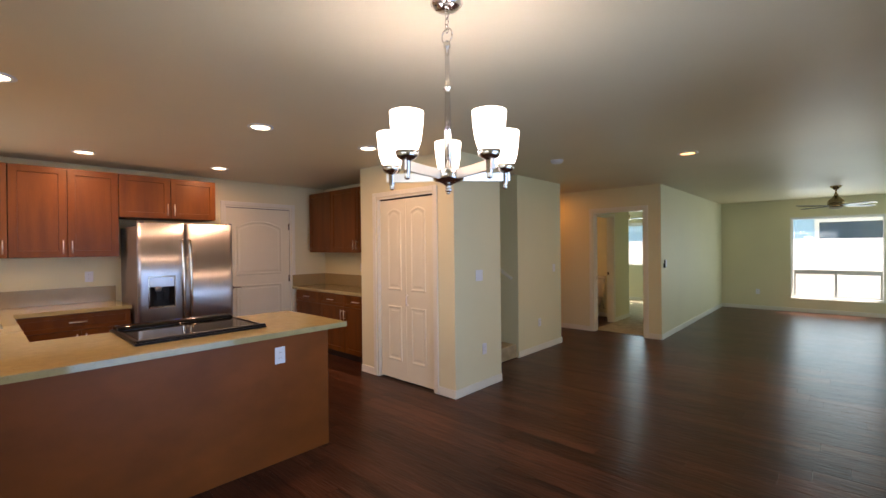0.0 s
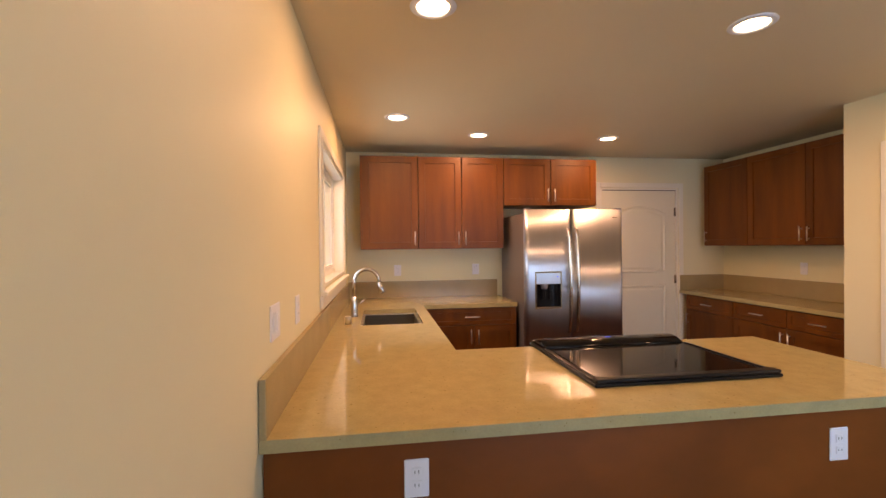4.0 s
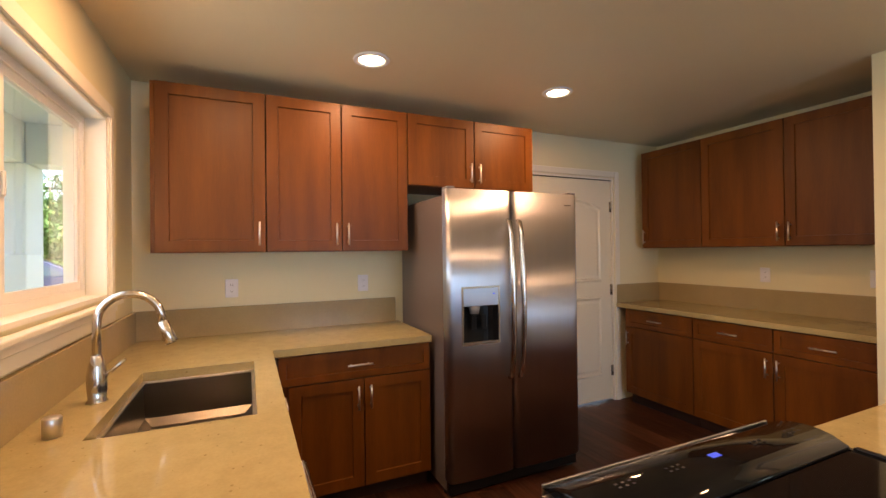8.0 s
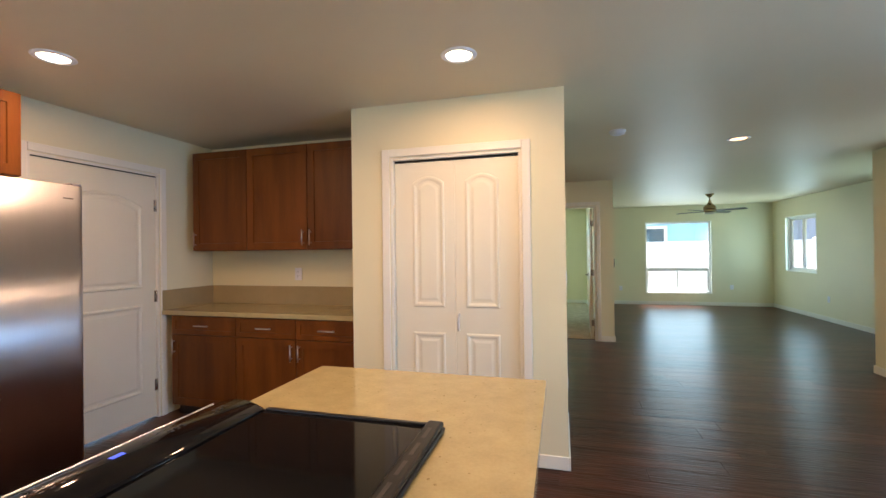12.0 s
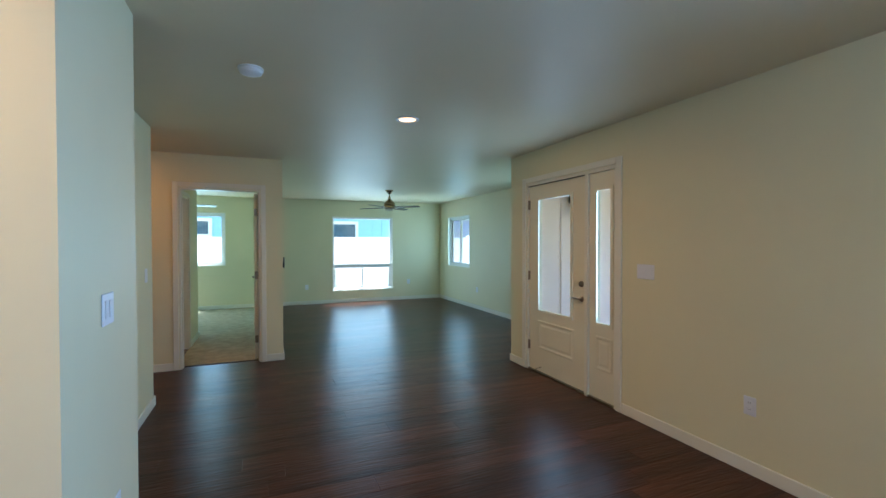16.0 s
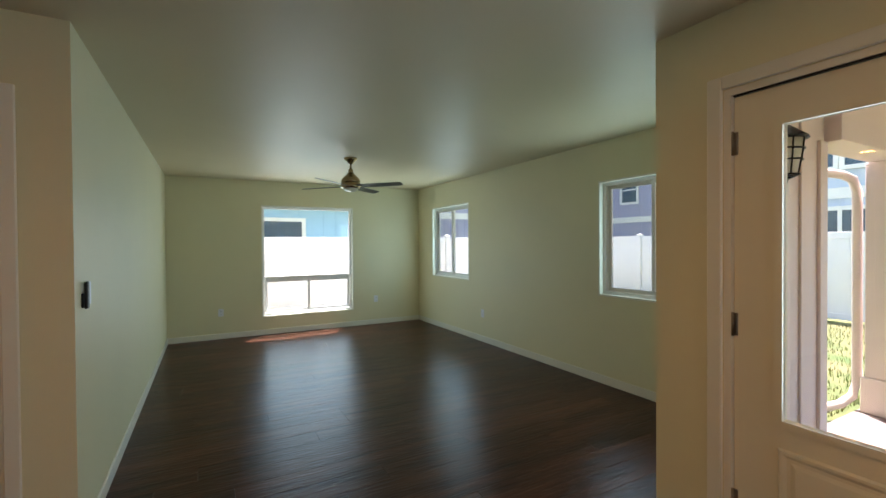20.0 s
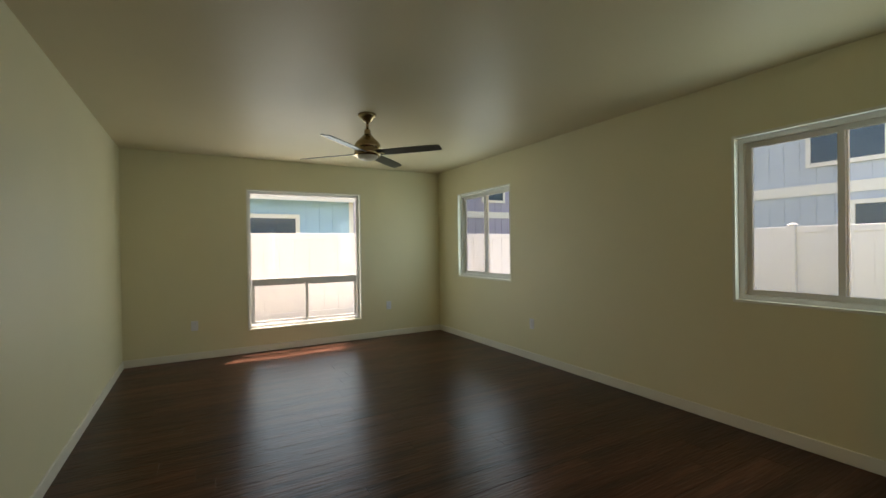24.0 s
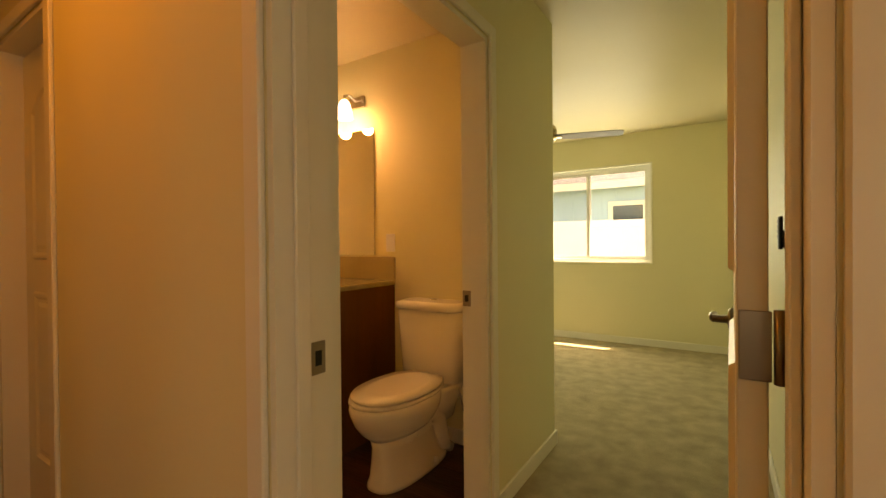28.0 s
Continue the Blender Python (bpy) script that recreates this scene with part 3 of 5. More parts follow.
def jambs(parent, w, h, d, t=0.018):
    part("jamb", bx(0.0005, t, 0.0, d, 0, h - t), M_TRIM, parent)
    part("jamb", bx(w - t, w - 0.0005, 0.0, d, 0, h - t), M_TRIM, parent)
    part("head_jamb", bx(0.0005, w - 0.0005, 0.0, d, h - t, h - 0.0005), M_TRIM, parent)


def two_panel_door(name, m, w, h, label, recess=0.02, wall_d=T, handle=True, hinge_side=1):
    """Closed moulded door: local x across, y into the wall."""
    d = thing(name, m, label, "door", kind="structure")
    jambs(d, w, h, wall_d)
    casing(d, w, h)
    x0, x1, z0, z1 = 0.022, w - 0.022, 0.012, h - 0.026
    slab = part("slab", bx(x0, x1, recess, recess + 0.035, z0, z1, 0.002), M_DOOR, d, "cream painted moulded door slab")
    for a, b, rise in ((0.24, 0.98, 0.0), (1.12, h - 0.20, 0.09)):
        part("panel", moulded(x0 + 0.12, x1 - 0.12, a, b, rise, recess), M_DOOR, slab)
    hx = x1 if hinge_side > 0 else x0
    if recess < 0.05:
        hinges(d, hx, recess - 0.004, recess + 0.002, (0.28, 1.04, 1.82), M_CHROME)
    if handle:
        lever(slab, x0 + 0.065 if hinge_side > 0 else x1 - 0.065, 0.96, recess, hinge_side)
    return d


# garage door in the kitchen west wall (front faces +x)
two_panel_door("door_garage", pose(XW, GD[0], 0, rz=90), GD[1] - GD[0], GD[3], "cream moulded two-panel door beside the refrigerator", handle=True)
gd = bpy.data.objects["door_garage"]
part("weatherstrip", bx(0.022, GD[1] - GD[0] - 0.022, 0.010, 0.0195, GD[3] - 0.0255, GD[3] - 0.0185), M_BLACK, gd, "dark weatherstrip in the head joint")
# closet door down the hall, set back in the wall; hall end door
two_panel_door("door_hall_closet", pose(ND[0], HY1, 0), ND[1] - ND[0], ND[3], "cream moulded closet door set deep in the hall wall", recess=0.085, hinge_side=-1)
two_panel_door("door_hall_end", pose(HX0, ED[0], 0, rz=90), ED[1] - ED[0], ED[3], "cream moulded door at the end of the hall", hinge_side=-1)

# pantry bifold
bw, bh = BIF[1] - BIF[0], BIF[3]
bf = thing("bifold_door", pose(BIF[0], PY0, 0), "cream moulded bifold pantry door, closed", "door", kind="structure")
jambs(bf, bw, bh, 0.10)
casing(bf, bw, bh)
part("track", bx(0.02, bw - 0.02, 0.034, 0.068, bh - 0.030, bh - 0.0185), M_BLACK, bf, "dark steel bifold track")
lw = (bw - 0.046) / 2
for i in range(2):
    x0 = 0.022 + i * (lw + 0.002)
    leaf = part("leaf", bx(x0, x0 + lw, 0.035, 0.068, 0.014, bh - 0.034, 0.0015), M_DOOR, bf, "cream moulded bifold leaf")
    p0 = x0 + (0.130 if i == 0 else 0.072)
    for a, b, rise in ((0.22, 0.835, 0.0), (1.01, 1.925, 0.045)):
        part("panel", moulded(p0, p0 + 0.232, a, b, rise, 0.035), M_DOOR, leaf)
    if i == 1:
        part("pull", tube([(x0 + 0.022, 0.035, 0.855), (x0 + 0.022, 0.012, 0.862), (x0 + 0.022, 0.008, 0.89), (x0 + 0.022, 0.008, 0.93), (x0 + 0.022, 0.012, 0.958), (x0 + 0.022, 0.035, 0.965)], 0.008), M_PULL, leaf, "satin nickel pull")

# hall door to the bedroom suite, swung open into the vestibule
hw, hh = HD[1] - HD[0], HD[3]
hd = thing("door_bedroom", pose(HD[0], HY1, 0), "cream door standing open to the bedroom suite", "door", kind="structure")
jambs(hd, hw, hh, HT)
casing(hd, hw, hh)
sp = part("strike_plate", bx(0.018, 0.0205, 0.086, 0.126, 0.888, 0.960, 0.001), M_BRONZE, hd, "metal strike plate")
part("latch_hole", bx(0.0206, 0.0209, 0.097, 0.115, 0.907, 0.940), M_BLACK, sp)
part("door_stop", bx(0.019, 0.030, 0.045, 0.080, 0, hh - 0.02, 0.002), M_TRIM, hd)
part("door_stop", bx(hw - 0.030, hw - 0.019, 0.045, 0.080, 0, hh - 0.02, 0.002), M_TRIM, hd)
part("threshold", bx(0.0, hw, 0.100, HT - 0.012, -0.004, 0.005, 0.002), M_TOE, hd, "dark metal transition strip")
slab = part("slab", bx(0, 0.035, 0.0, 0.74, 0.012, hh - 0.03, 0.002), M_DOOR, hd, "cream painted moulded door slab", pose(hw - 0.074, HT + 0.004, 0, rz=-1.0))
for a, b, rise in ((0.24, 0.98, 0.0), (1.12, hh - 0.20, 0.09)):
    part("panel", moulded(0.13, 0.62, a, b, rise, 0.0), M_DOOR, slab, m=pose(0, 0, 0, rz=90) @ Matrix.Diagonal((1, -1, 1, 1)))
lv = lever(slab, 0, 0, 0, -1)
lv.matrix_basis = pose(0, 0.68, 0.965, rz=-90)
part("latch_plate", bx(0.006, 0.029, 0.7402, 0.742, 0.935, 0.995, 0.0005), M_BRONZE, slab, "metal latch face plate")
for z in (0.25, 1.035, 1.80):
    hg = part("hinge", bx(hw - 0.071, hw - 0.036, HT + 0.0005, HT + 0.0035, z - 0.045, z + 0.045, 0.001), M_BRONZE, hd, "dark metal butt hinge")
    part("knuckle", lathe([(0.0, -0.047), (0.0065, -0.047), (0.0065, 0.047), (0.0, 0.047)], 8, 'Z', (hw - 0.028, HT + 0.002, z)), M_BRONZE, hg)
    part("jamb_leaf", bx(hw - 0.0205, hw - 0.0183, HT - 0.037, HT, z - 0.045, z + 0.045), M_BRONZE, hg)

# bathroom doorway, door swung inside out of sight
bdw = BD[1] - BD[0]
bd = thing("door_bathroom", pose(BX, BD[0], 0, rz=90), "cream bathroom doorway with a metal strike plate", "doorway", kind="structure")
jambs(bd, bdw, BD[3], T)
casing(bd, bdw, BD[3], 0.055)
part("strike_plate", bx(bdw - 0.0205, bdw - 0.018, 0.078, 0.118, 0.905, 0.972, 0.001), M_BRONZE, bd, "metal strike plate")
part("latch_hole", bx(bdw - 0.0209, bdw - 0.0206, 0.089, 0.107, 0.924, 0.953), M_BLACK, bd)

# front door with sidelight (front faces -x inside; local x runs towards -y)
fw = FD[1] - FD[0]
fd = thing("front_door", pose(XE, FD[1], 0, rz=-90), "cream front door with a tall glass light and a sidelight", "door", kind="structure")
fh = FD[3]
part("jamb", bx(0.0005, 0.03, 0, 0.15, 0, fh - 0.03), M_TRIM, fd)
part("jamb", bx(fw - 0.03, fw - 0.0005, 0, 0.15, 0, fh - 0.03), M_TRIM, fd)
part("head_jamb", bx(0.0005, fw - 0.0005, 0, 0.15, fh - 0.03, fh - 0.0005), M_TRIM, fd)
part("mullion_post", bx(0.965, 1.005, -0.004, 0.15, 0, fh - 0.03), M_TRIM, fd)
part("weatherstrip", bx(0.036, 0.962, 0.006, 0.0195, fh - 0.0375, fh - 0.0305), M_BLACK, fd, "dark weatherstrip in the head joint")
part("threshold", bx(0.03, fw - 0.03, 0.0, 0.15, 0.0, 0.018, 0.003), M_BRONZE, fd, "bronze metal threshold")
part("casing", bx(fw + 0.002, fw + 0.062, -0.018, -0.0005, 0, fh + 0.06, 0.004), M_TRIM, fd)
part("casing", bx(-0.065, -0.002, -0.018, -0.0005, 0, fh + 0.06, 0.004), M_TRIM, fd)
part("casing", bx(-0.002, fw + 0.002, -0.018, -0.0005, fh + 0.002, fh + 0.06, 0.004), M_TRIM, fd)


def glazed(parent, x0, x1, gx0, gx1, gz0, gz1, px0, px1, pz0, pz1, name):
    bm = bmesh.new()
    z0, z1 = 0.02, fh - 0.035
    y0, y1 = 0.02, 0.063
    box(bm, x0, gx0, y0, y1, z0, z1)
    box(bm, gx1, x1, y0, y1, z0, z1)
    box(bm, gx0, gx1, y0, y1, z0, gz0)
    box(bm, gx0, gx1, y0, y1, gz1, z1)
    leaf = part(name, bm, M_DOOR, parent, "cream painted steel door leaf")
    part("glass_stop", framed(gx1 - gx0 + 0.05, gz1 - gz0 + 0.05, 0.03, 0.008, 0.0195, gx0 - 0.025, gz0 - 0.025), M_DOOR, leaf)
    pn = part("pane", bx(gx0, gx1, 0.04, 0.046, gz0, gz1), M_GLASS, leaf)
    pn.visible_shadow = False
    part("panel", moulded(px0, px1, pz0, pz1, 0, 0.02), M_DOOR, leaf)
    return leaf


leaf = glazed(fd, 0.034, 0.962, 0.214, 0.752, 0.690, 1.897, 0.20, 0.79, 0.27, 0.58, "leaf")
lever(leaf, 0.90, 0.895, 0.02, -1, dead=True)
hinges(fd, 0.034, 0.012, 0.02, (0.28, 1.06, 1.85))
glazed(fd, 1.008, fw - 0.032, 1.102, 1.280, 0.700, 1.899, 1.09, 1.295, 0.28, 0.585, "sidelight")
part("door_stop", tube([(0.25, 0.019, 0.07), (0.25, -0.04, 0.06), (0.25, -0.06, 0.045)], 0.006), M_CHROME, leaf, "nickel kick-down door stop")

# ---- baseboards ----


def base(name, axis, c, a0, a1, side):
    """A baseboard on the face c of a wall; side is the way it stands out."""
    t, hb = 0.013, 0.085
    lo, hi = (c + 0.0004, c + t) if side > 0 else (c - t, c - 0.0004)
    bm = bx(a0, a1, lo, hi, 0.0, hb, 0.003) if axis == 'X' else bx(lo, hi, a0, a1, 0.0, hb, 0.003)
    return tagged(part(name, bm, M_TRIM), "white painted wooden baseboard", "baseboard", kind="structure")


for a in (('X', YS, -2.28, XE - 0.001, 1), ('Y', XE, YS + 0.014, PATIO[0] - 0.075, -1), ('Y', XE, PATIO[1] + 0.075, FD[0] - 0.065, -1), ('Y', XE, FD[1] + 0.068, LY0, -1),
          ('X', LY0, XE - 0.0135, LX1, 1), ('Y', LX1, LY0 + 0.014, LY1, -1), ('X', LY1, LX0, LX1 - 0.014, -1), ('Y', LX0, HY1 - 0.0135, LY1 - 0.014, 1),
          ('X', HY1, HD[1] + 0.062, LX0, -1), ('X', HY1, ND[1] + 0.062, HD[0] - 0.062, -1), ('X', HY1, HX0, ND[0] - 0.062, -1), ('Y', HX0, ED[1] + 0.062, HY1 - 0.014, 1),
          ('X', HY0, HX0, SX + 0.0135, 1), ('Y', SX, SY, HY0, 1), ('Y', PX1, PY0 - 0.0135, PY1, 1), ('X', PY0, PX0, BIF[0] - 0.062, -1), ('X', PY0, BIF[1] + 0.062, PX1, -1),
          ('Y', XW, GD[1] + 0.062, 3.42, 1), ('Y', BX, BD[1] + 0.058, 9.27, 1), ('X', 9.27, -5.9, BX + 0.013, 1),
          ('X', LY1, -6.0, LX0 - T, -1), ('Y', LX0 - T, HY1 + HT, LY1 - 0.014, -1), ('X', BN, -3.57, BX - T, -1), ('Y', -6.0, 9.284, LY1, 1)):
    base("baseboard", *a)

# ---- kitchen ----


def shaker(w, h, fr=0.062, t=0.02):
    """A shaker front: a raised frame round a flat panel, in one closed mesh."""
    bm = bmesh.new()
    rows = []
    for y, d in ((0, 0), (-t + 0.0015, 0), (-t, 0.0015), (-t, fr), (-t + 0.010, fr + 0.002)):
        rows.append([bm.verts.new(p) for p in ((d, y, d), (w - d, y, d), (w - d, y, h - d), (d, y, h - d))])
    for a, b in zip(rows, rows[1:]):
        for i in range(4):
            bm.faces.new((a[i], a[(i + 1) % 4], b[(i + 1) % 4], b[i]))
    bm.faces.new(rows[0][::-1])
    bm.faces.new(rows[-1])
    return bm


def bar_pull(parent, x, y, z, length, upright):
    l = length / 2
    if upright:
        rod = tube([(x, y - 0.028, z - l), (x, y - 0.028, z + l)], 0.0055)
        tube([(x, y, z - l * 0.7), (x, y - 0.028, z - l * 0.7)], 0.004, 8, rod)
        tube([(x, y, z + l * 0.7), (x, y - 0.028, z + l * 0.7)], 0.004, 8, rod)
    else:
        rod = tube([(x - l, y - 0.028, z), (x + l, y - 0.028, z)], 0.0055)
        tube([(x - l * 0.7, y, z), (x - l * 0.7, y - 0.028, z)], 0.004, 8, rod)
        tube([(x + l * 0.7, y, z), (x + l * 0.7, y - 0.028, z)], 0.004, 8, rod)
    return part("handle", rod, M_PULL, parent, "satin nickel bar pull")


def cabinet(name, m, w, z0, z1, depth, doors, label, drawers=0, toe=False, pulls="low", group="kitchen cabinets", body_top=None):
    """Front at y=0 facing -y; doors: list of (x0, x1, hand)."""
    cab = thing(name, m, label, "cabinet", group)
    zb = z0 + (0.10 if toe else 0)
    part("body", bx(0.001, w - 0.001, 0.0005, depth, zb, body_top or z1), M_CHERRY, cab)
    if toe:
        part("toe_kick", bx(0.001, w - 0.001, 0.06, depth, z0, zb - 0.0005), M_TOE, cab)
    top = z1 - 0.004
    if drawers:
        dh = 0.155
        dw = w / drawers
        for i in range(drawers):
            dr = part("drawer_front", shaker(dw - 0.008, dh, 0.038), M_CHERRY, cab, m=pose(i * dw + 0.004, 0, top - dh))
            bar_pull(dr, (dw - 0.008) / 2, -0.02, dh / 2, 0.14, False)
        top -= dh + 0.006
    for x0, x1, hand in doors:
        hgt = top - zb - 0.004
        dr = part("door", shaker(x1 - x0 - 0.006, hgt), M_CHERRY, cab, m=pose(x0 + 0.003, 0, zb + 0.004))
        hx = (x1 - x0 - 0.006) - 0.032 if hand > 0 else 0.032
        bar_pull(dr, hx, -0.02, 0.10 if pulls == "low" else hgt - 0.10, 0.13, True)
    return cab


UZ0, UZ1 = 1.425, 2.325
ux = -5.215
cabinet("wall_cabinet", pose(ux, -0.235, 0, rz=90), 0.555, UZ0, UZ1, 0.383, [(0.02, 0.555, 1)], "cherry stained shaker wall cabinet beside the window")
cabinet("wall_cabinet", pose(ux, 0.322, 0, rz=90), 0.85, UZ0, UZ1, 0.383, [(0, 0.425, 1), (0.425, 0.85, -1)], "cherry stained double-door shaker wall cabinet")
cabinet("wall_cabinet", pose(ux, 1.174, 0, rz=90), 0.985, 1.85, UZ1, 0.383, [(0.0, 0.492, 1), (0.492, 0.985, -1)], "short cherry wall cabinet above the refrigerator")
cabinet("wall_cabinet", pose(-5.50, 3.655, 0), 0.585, UZ0, UZ1, 0.314, [(0.0, 0.585, -1)], "dark cherry single-door wall cabinet", group="north cabinets")
cabinet("wall_cabinet", pose(-4.913, 3.655, 0), 1.21, UZ0, UZ1, 0.314, [(0.0, 0.605, 1), (0.605, 1.21, -1)], "dark cherry double-door wall cabinet", group="north cabinets")
BZ = 0.873
cabinet("base_cabinet", pose(-5.50, 3.42, 0), 0.66, 0, BZ, 0.549, [(0.0, 0.66, -1)], "dark cherry base cabinet with one drawer", 1, True, "high", "north cabinets")
cabinet("base_cabinet", pose(-4.838, 3.42, 0), 1.135, 0, BZ, 0.549, [(0.0, 0.567, 1), (0.567, 1.135, -1)], "dark cherry base cabinet with two drawers", 2, True, "high", "north cabinets")
cabinet("base_cabinet", pose(-4.985, 0.36, 0, rz=90), 0.86, 0, BZ, 0.612, [(0.05, 0.455, 1), (0.455, 0.86, -1)], "dark cherry base cabinet beside the refrigerator", 1, True, "high")
cabinet("sink_cabinet", pose(-3.99, 0.315, 0, rz=180), 0.95, 0, BZ, 0.70, [(0.0, 0.475, 1), (0.475, 0.95, -1)], "dark cherry sink base cabinet", 1, True, "high", body_top=0.66)

# dishwasher beside the sink
dw = thing("dishwasher", pose(-3.37, 0.315, 0, rz=180), "stainless dishwasher built in under the counter", "dishwasher")
part("body", bx(0.005, 0.60, 0.0, 0.60, 0.10, BZ - 0.01), M_GREY, dw)
part("door", bx(0.006, 0.599, -0.022, -0.0005, 0.12, BZ - 0.012, 0.004), M_STEEL, dw, "brushed steel door")
part("handle", tube([(0.06, -0.022, 0.79), (0.06, -0.055, 0.79), (0.54, -0.055, 0.79), (0.54, -0.022, 0.79)], 0.008), M_CHROME, dw)

# peninsula base
pn = thing("peninsula_base", pose(0, 0, 0), "cherry veneer peninsula base facing the dining area", "cabinet")
part("back_panel", bx(-2.352, -2.335, YS + 0.004, 1.925, 0.0, BZ), M_PANEL, pn, "cherry veneer back panel")
part("end_panel", bx(-3.17, -2.3525, 1.905, 1.925, 0.0, BZ), M_PANEL, pn, "cherry veneer end panel")
part("body", bx(-3.16, -2.3525, 1.552, 1.904, 0.10, BZ), M_CHERRY, pn)
part("body", bx(-3.16, -2.3525, 0.30, 0.744, 0.10, BZ), M_CHERRY, pn)
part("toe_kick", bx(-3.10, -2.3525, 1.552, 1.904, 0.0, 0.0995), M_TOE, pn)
for y0, y1 in ((1.552, 1.904), (0.37, 0.744)):
    d = part("door", shaker(y1 - y0 - 0.006, 0.75), M_CHERRY, pn, m=pose(-3.161, y1 - 0.003, 0.11, rz=-90))
    bar_pull(d, 0.04, -0.02, 0.65, 0.13, True)

# countertop: peninsula, sink run and west run in one slab, with the sink and range cut out
CT0, CT1 = 0.876, 0.914
SK = (-4.77, -4.035, -0.19, 0.245)
CK = (-3.235, -2.56, 0.755, 1.54)
PEN = (-3.235, -2.30, 2.075)
FY, FX = 0.335, -4.955
ct = thing("countertop", pose(0, 0, 0), "speckled tan quartz countertop with a short backsplash", "countertop")
bm = bmesh.new()
box(bm, XW + 0.002, FX, FY, 1.228, CT0, CT1)
box(bm, XW + 0.002, SK[0], YS + 0.002, FY, CT0, CT1)
box(bm, SK[0], SK[1], YS + 0.002, SK[2], CT0, CT1)
box(bm, SK[0], SK[1], SK[3], FY, CT0, CT1)
box(bm, SK[1], PEN[1], YS + 0.002, FY, CT0, CT1)
box(bm, PEN[0], PEN[1], FY, CK[2], CT0, CT1)
box(bm, CK[1], PEN[1], CK[2], CK[3], CT0, CT1)
box(bm, PEN[0], PEN[1], CK[3], PEN[2], CT0, CT1)
bmesh.ops.remove_doubles(bm, verts=bm.verts, dist=1e-5)
part("slab", bm, M_QUARTZ, ct, "speckled tan quartz slab")
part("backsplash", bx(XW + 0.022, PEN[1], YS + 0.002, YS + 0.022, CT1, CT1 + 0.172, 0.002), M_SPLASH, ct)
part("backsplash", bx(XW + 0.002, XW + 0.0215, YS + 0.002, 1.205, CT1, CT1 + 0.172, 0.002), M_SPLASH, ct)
ct2 = thing("countertop", pose(0, 0, 0), "speckled tan quartz countertop along the north wall", "countertop")
part("slab", bx(XW + 0.002, PX0 - 0.002, 3.385, YN - 0.002, CT0, CT1, 0.003), M_QUARTZ, ct2)
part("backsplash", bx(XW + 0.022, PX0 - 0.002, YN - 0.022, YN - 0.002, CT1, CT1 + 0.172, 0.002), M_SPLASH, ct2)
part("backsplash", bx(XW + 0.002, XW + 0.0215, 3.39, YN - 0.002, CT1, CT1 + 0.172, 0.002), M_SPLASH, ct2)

# sink
sk = thing("sink", pose(0, 0, 0), "undermount stainless single-bowl kitchen sink", "sink")
bm = bmesh.new()
x0, x1, y0, y1 = SK
zt, zb = CT0 - 0.001, 0.69
o = 0.004
rows = []
for i, (d, z) in enumerate(((-0.02, zt - 0.0092), (o, zt - 0.0092), (o + 0.006, zb + 0.03), (o + 0.035, zb), (0.20, zb - 0.006))):
    rows.append([bm.verts.new(p) for p in ((x0 + d, y0 + d, z), (x1 - d, y0 + d, z), (x1 - d, y1 - d, z), (x0 + d, y1 - d, z))])
for a, b in zip(rows, rows[1:]):
    for i in range(4):
        bm.faces.new((a[i], a[(i + 1) % 4], b[(i + 1) % 4], b[i]))
bm.faces.new(rows[-1])
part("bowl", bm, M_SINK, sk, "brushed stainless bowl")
for a in ((x0 - 0.02, x1 + 0.02, y0 - 0.02, y0 + 0.012), (x0 - 0.02, x1 + 0.02, y1 - 0.012, y1 + 0.02), (x0 - 0.02, x0 + 0.012, y0 + 0.0122, y1 - 0.0122), (x1 - 0.012, x1 + 0.02, y0 + 0.0122, y1 - 0.0122)):
    part("rim", bx(*a, zt - 0.009, zt, 0.003, 2), M_PULL, sk, "bright rolled steel rim")
part("drain", lathe([(0.0, 0), (0.045, 0), (0.045, 0.004), (0.03, 0.002), (0.0, -0.002)], 20, 'Z', ((x0 + x1) / 2, (y0 + y1) / 2, zb - 0.005)), M_CHROME, sk)

fx, fy = -4.40, -0.25
fa = thing("faucet", pose(fx, fy, CT1), "brushed nickel pull-down gooseneck faucet", "faucet")
part("base", lathe([(0.0, 0), (0.031, 0), (0.031, 0.006), (0.026, 0.012), (0.029, 0.045), (0.029, 0.085), (0.024, 0.125), (0.0155, 0.16), (0.0, 0.16)], 20), M_CHROME, fa)
neck = [(0, 0, 0.12), (0, 0, 0.27)] + [(0, 0.095 - 0.095 * math.cos(radians(a)), 0.27 + 0.095 * math.sin(radians(a))) for a in range(15, 166, 15)] + [(0, 0.195, 0.25)]
part("spout", tube(neck, 0.0135, 12), M_CHROME, fa)
part("spray_head", tube([(0, 0.193, 0.262), (0, 0.204, 0.225), (0, 0.216, 0.188), (0, 0.218, 0.182)], [0.0155, 0.019, 0.0245, 0.021], 14), M_CHROME, fa)
part("lever", tube([(0.004, 0.020, 0.088), (0.012, 0.045, 0.106), (0.020, 0.085, 0.142)], [0.010, 0.006, 0.0045]), M_CHROME, fa)
ag = thing("air_gap", pose(-4.105, -0.275, CT1), "small satin nickel air gap cap on the counter", "air gap")
part("cap", lathe([(0.0, 0), (0.0225, 0), (0.0225, 0.052), (0.0205, 0.0555), (0.0, 0.056)], 20), M_PULL, ag)

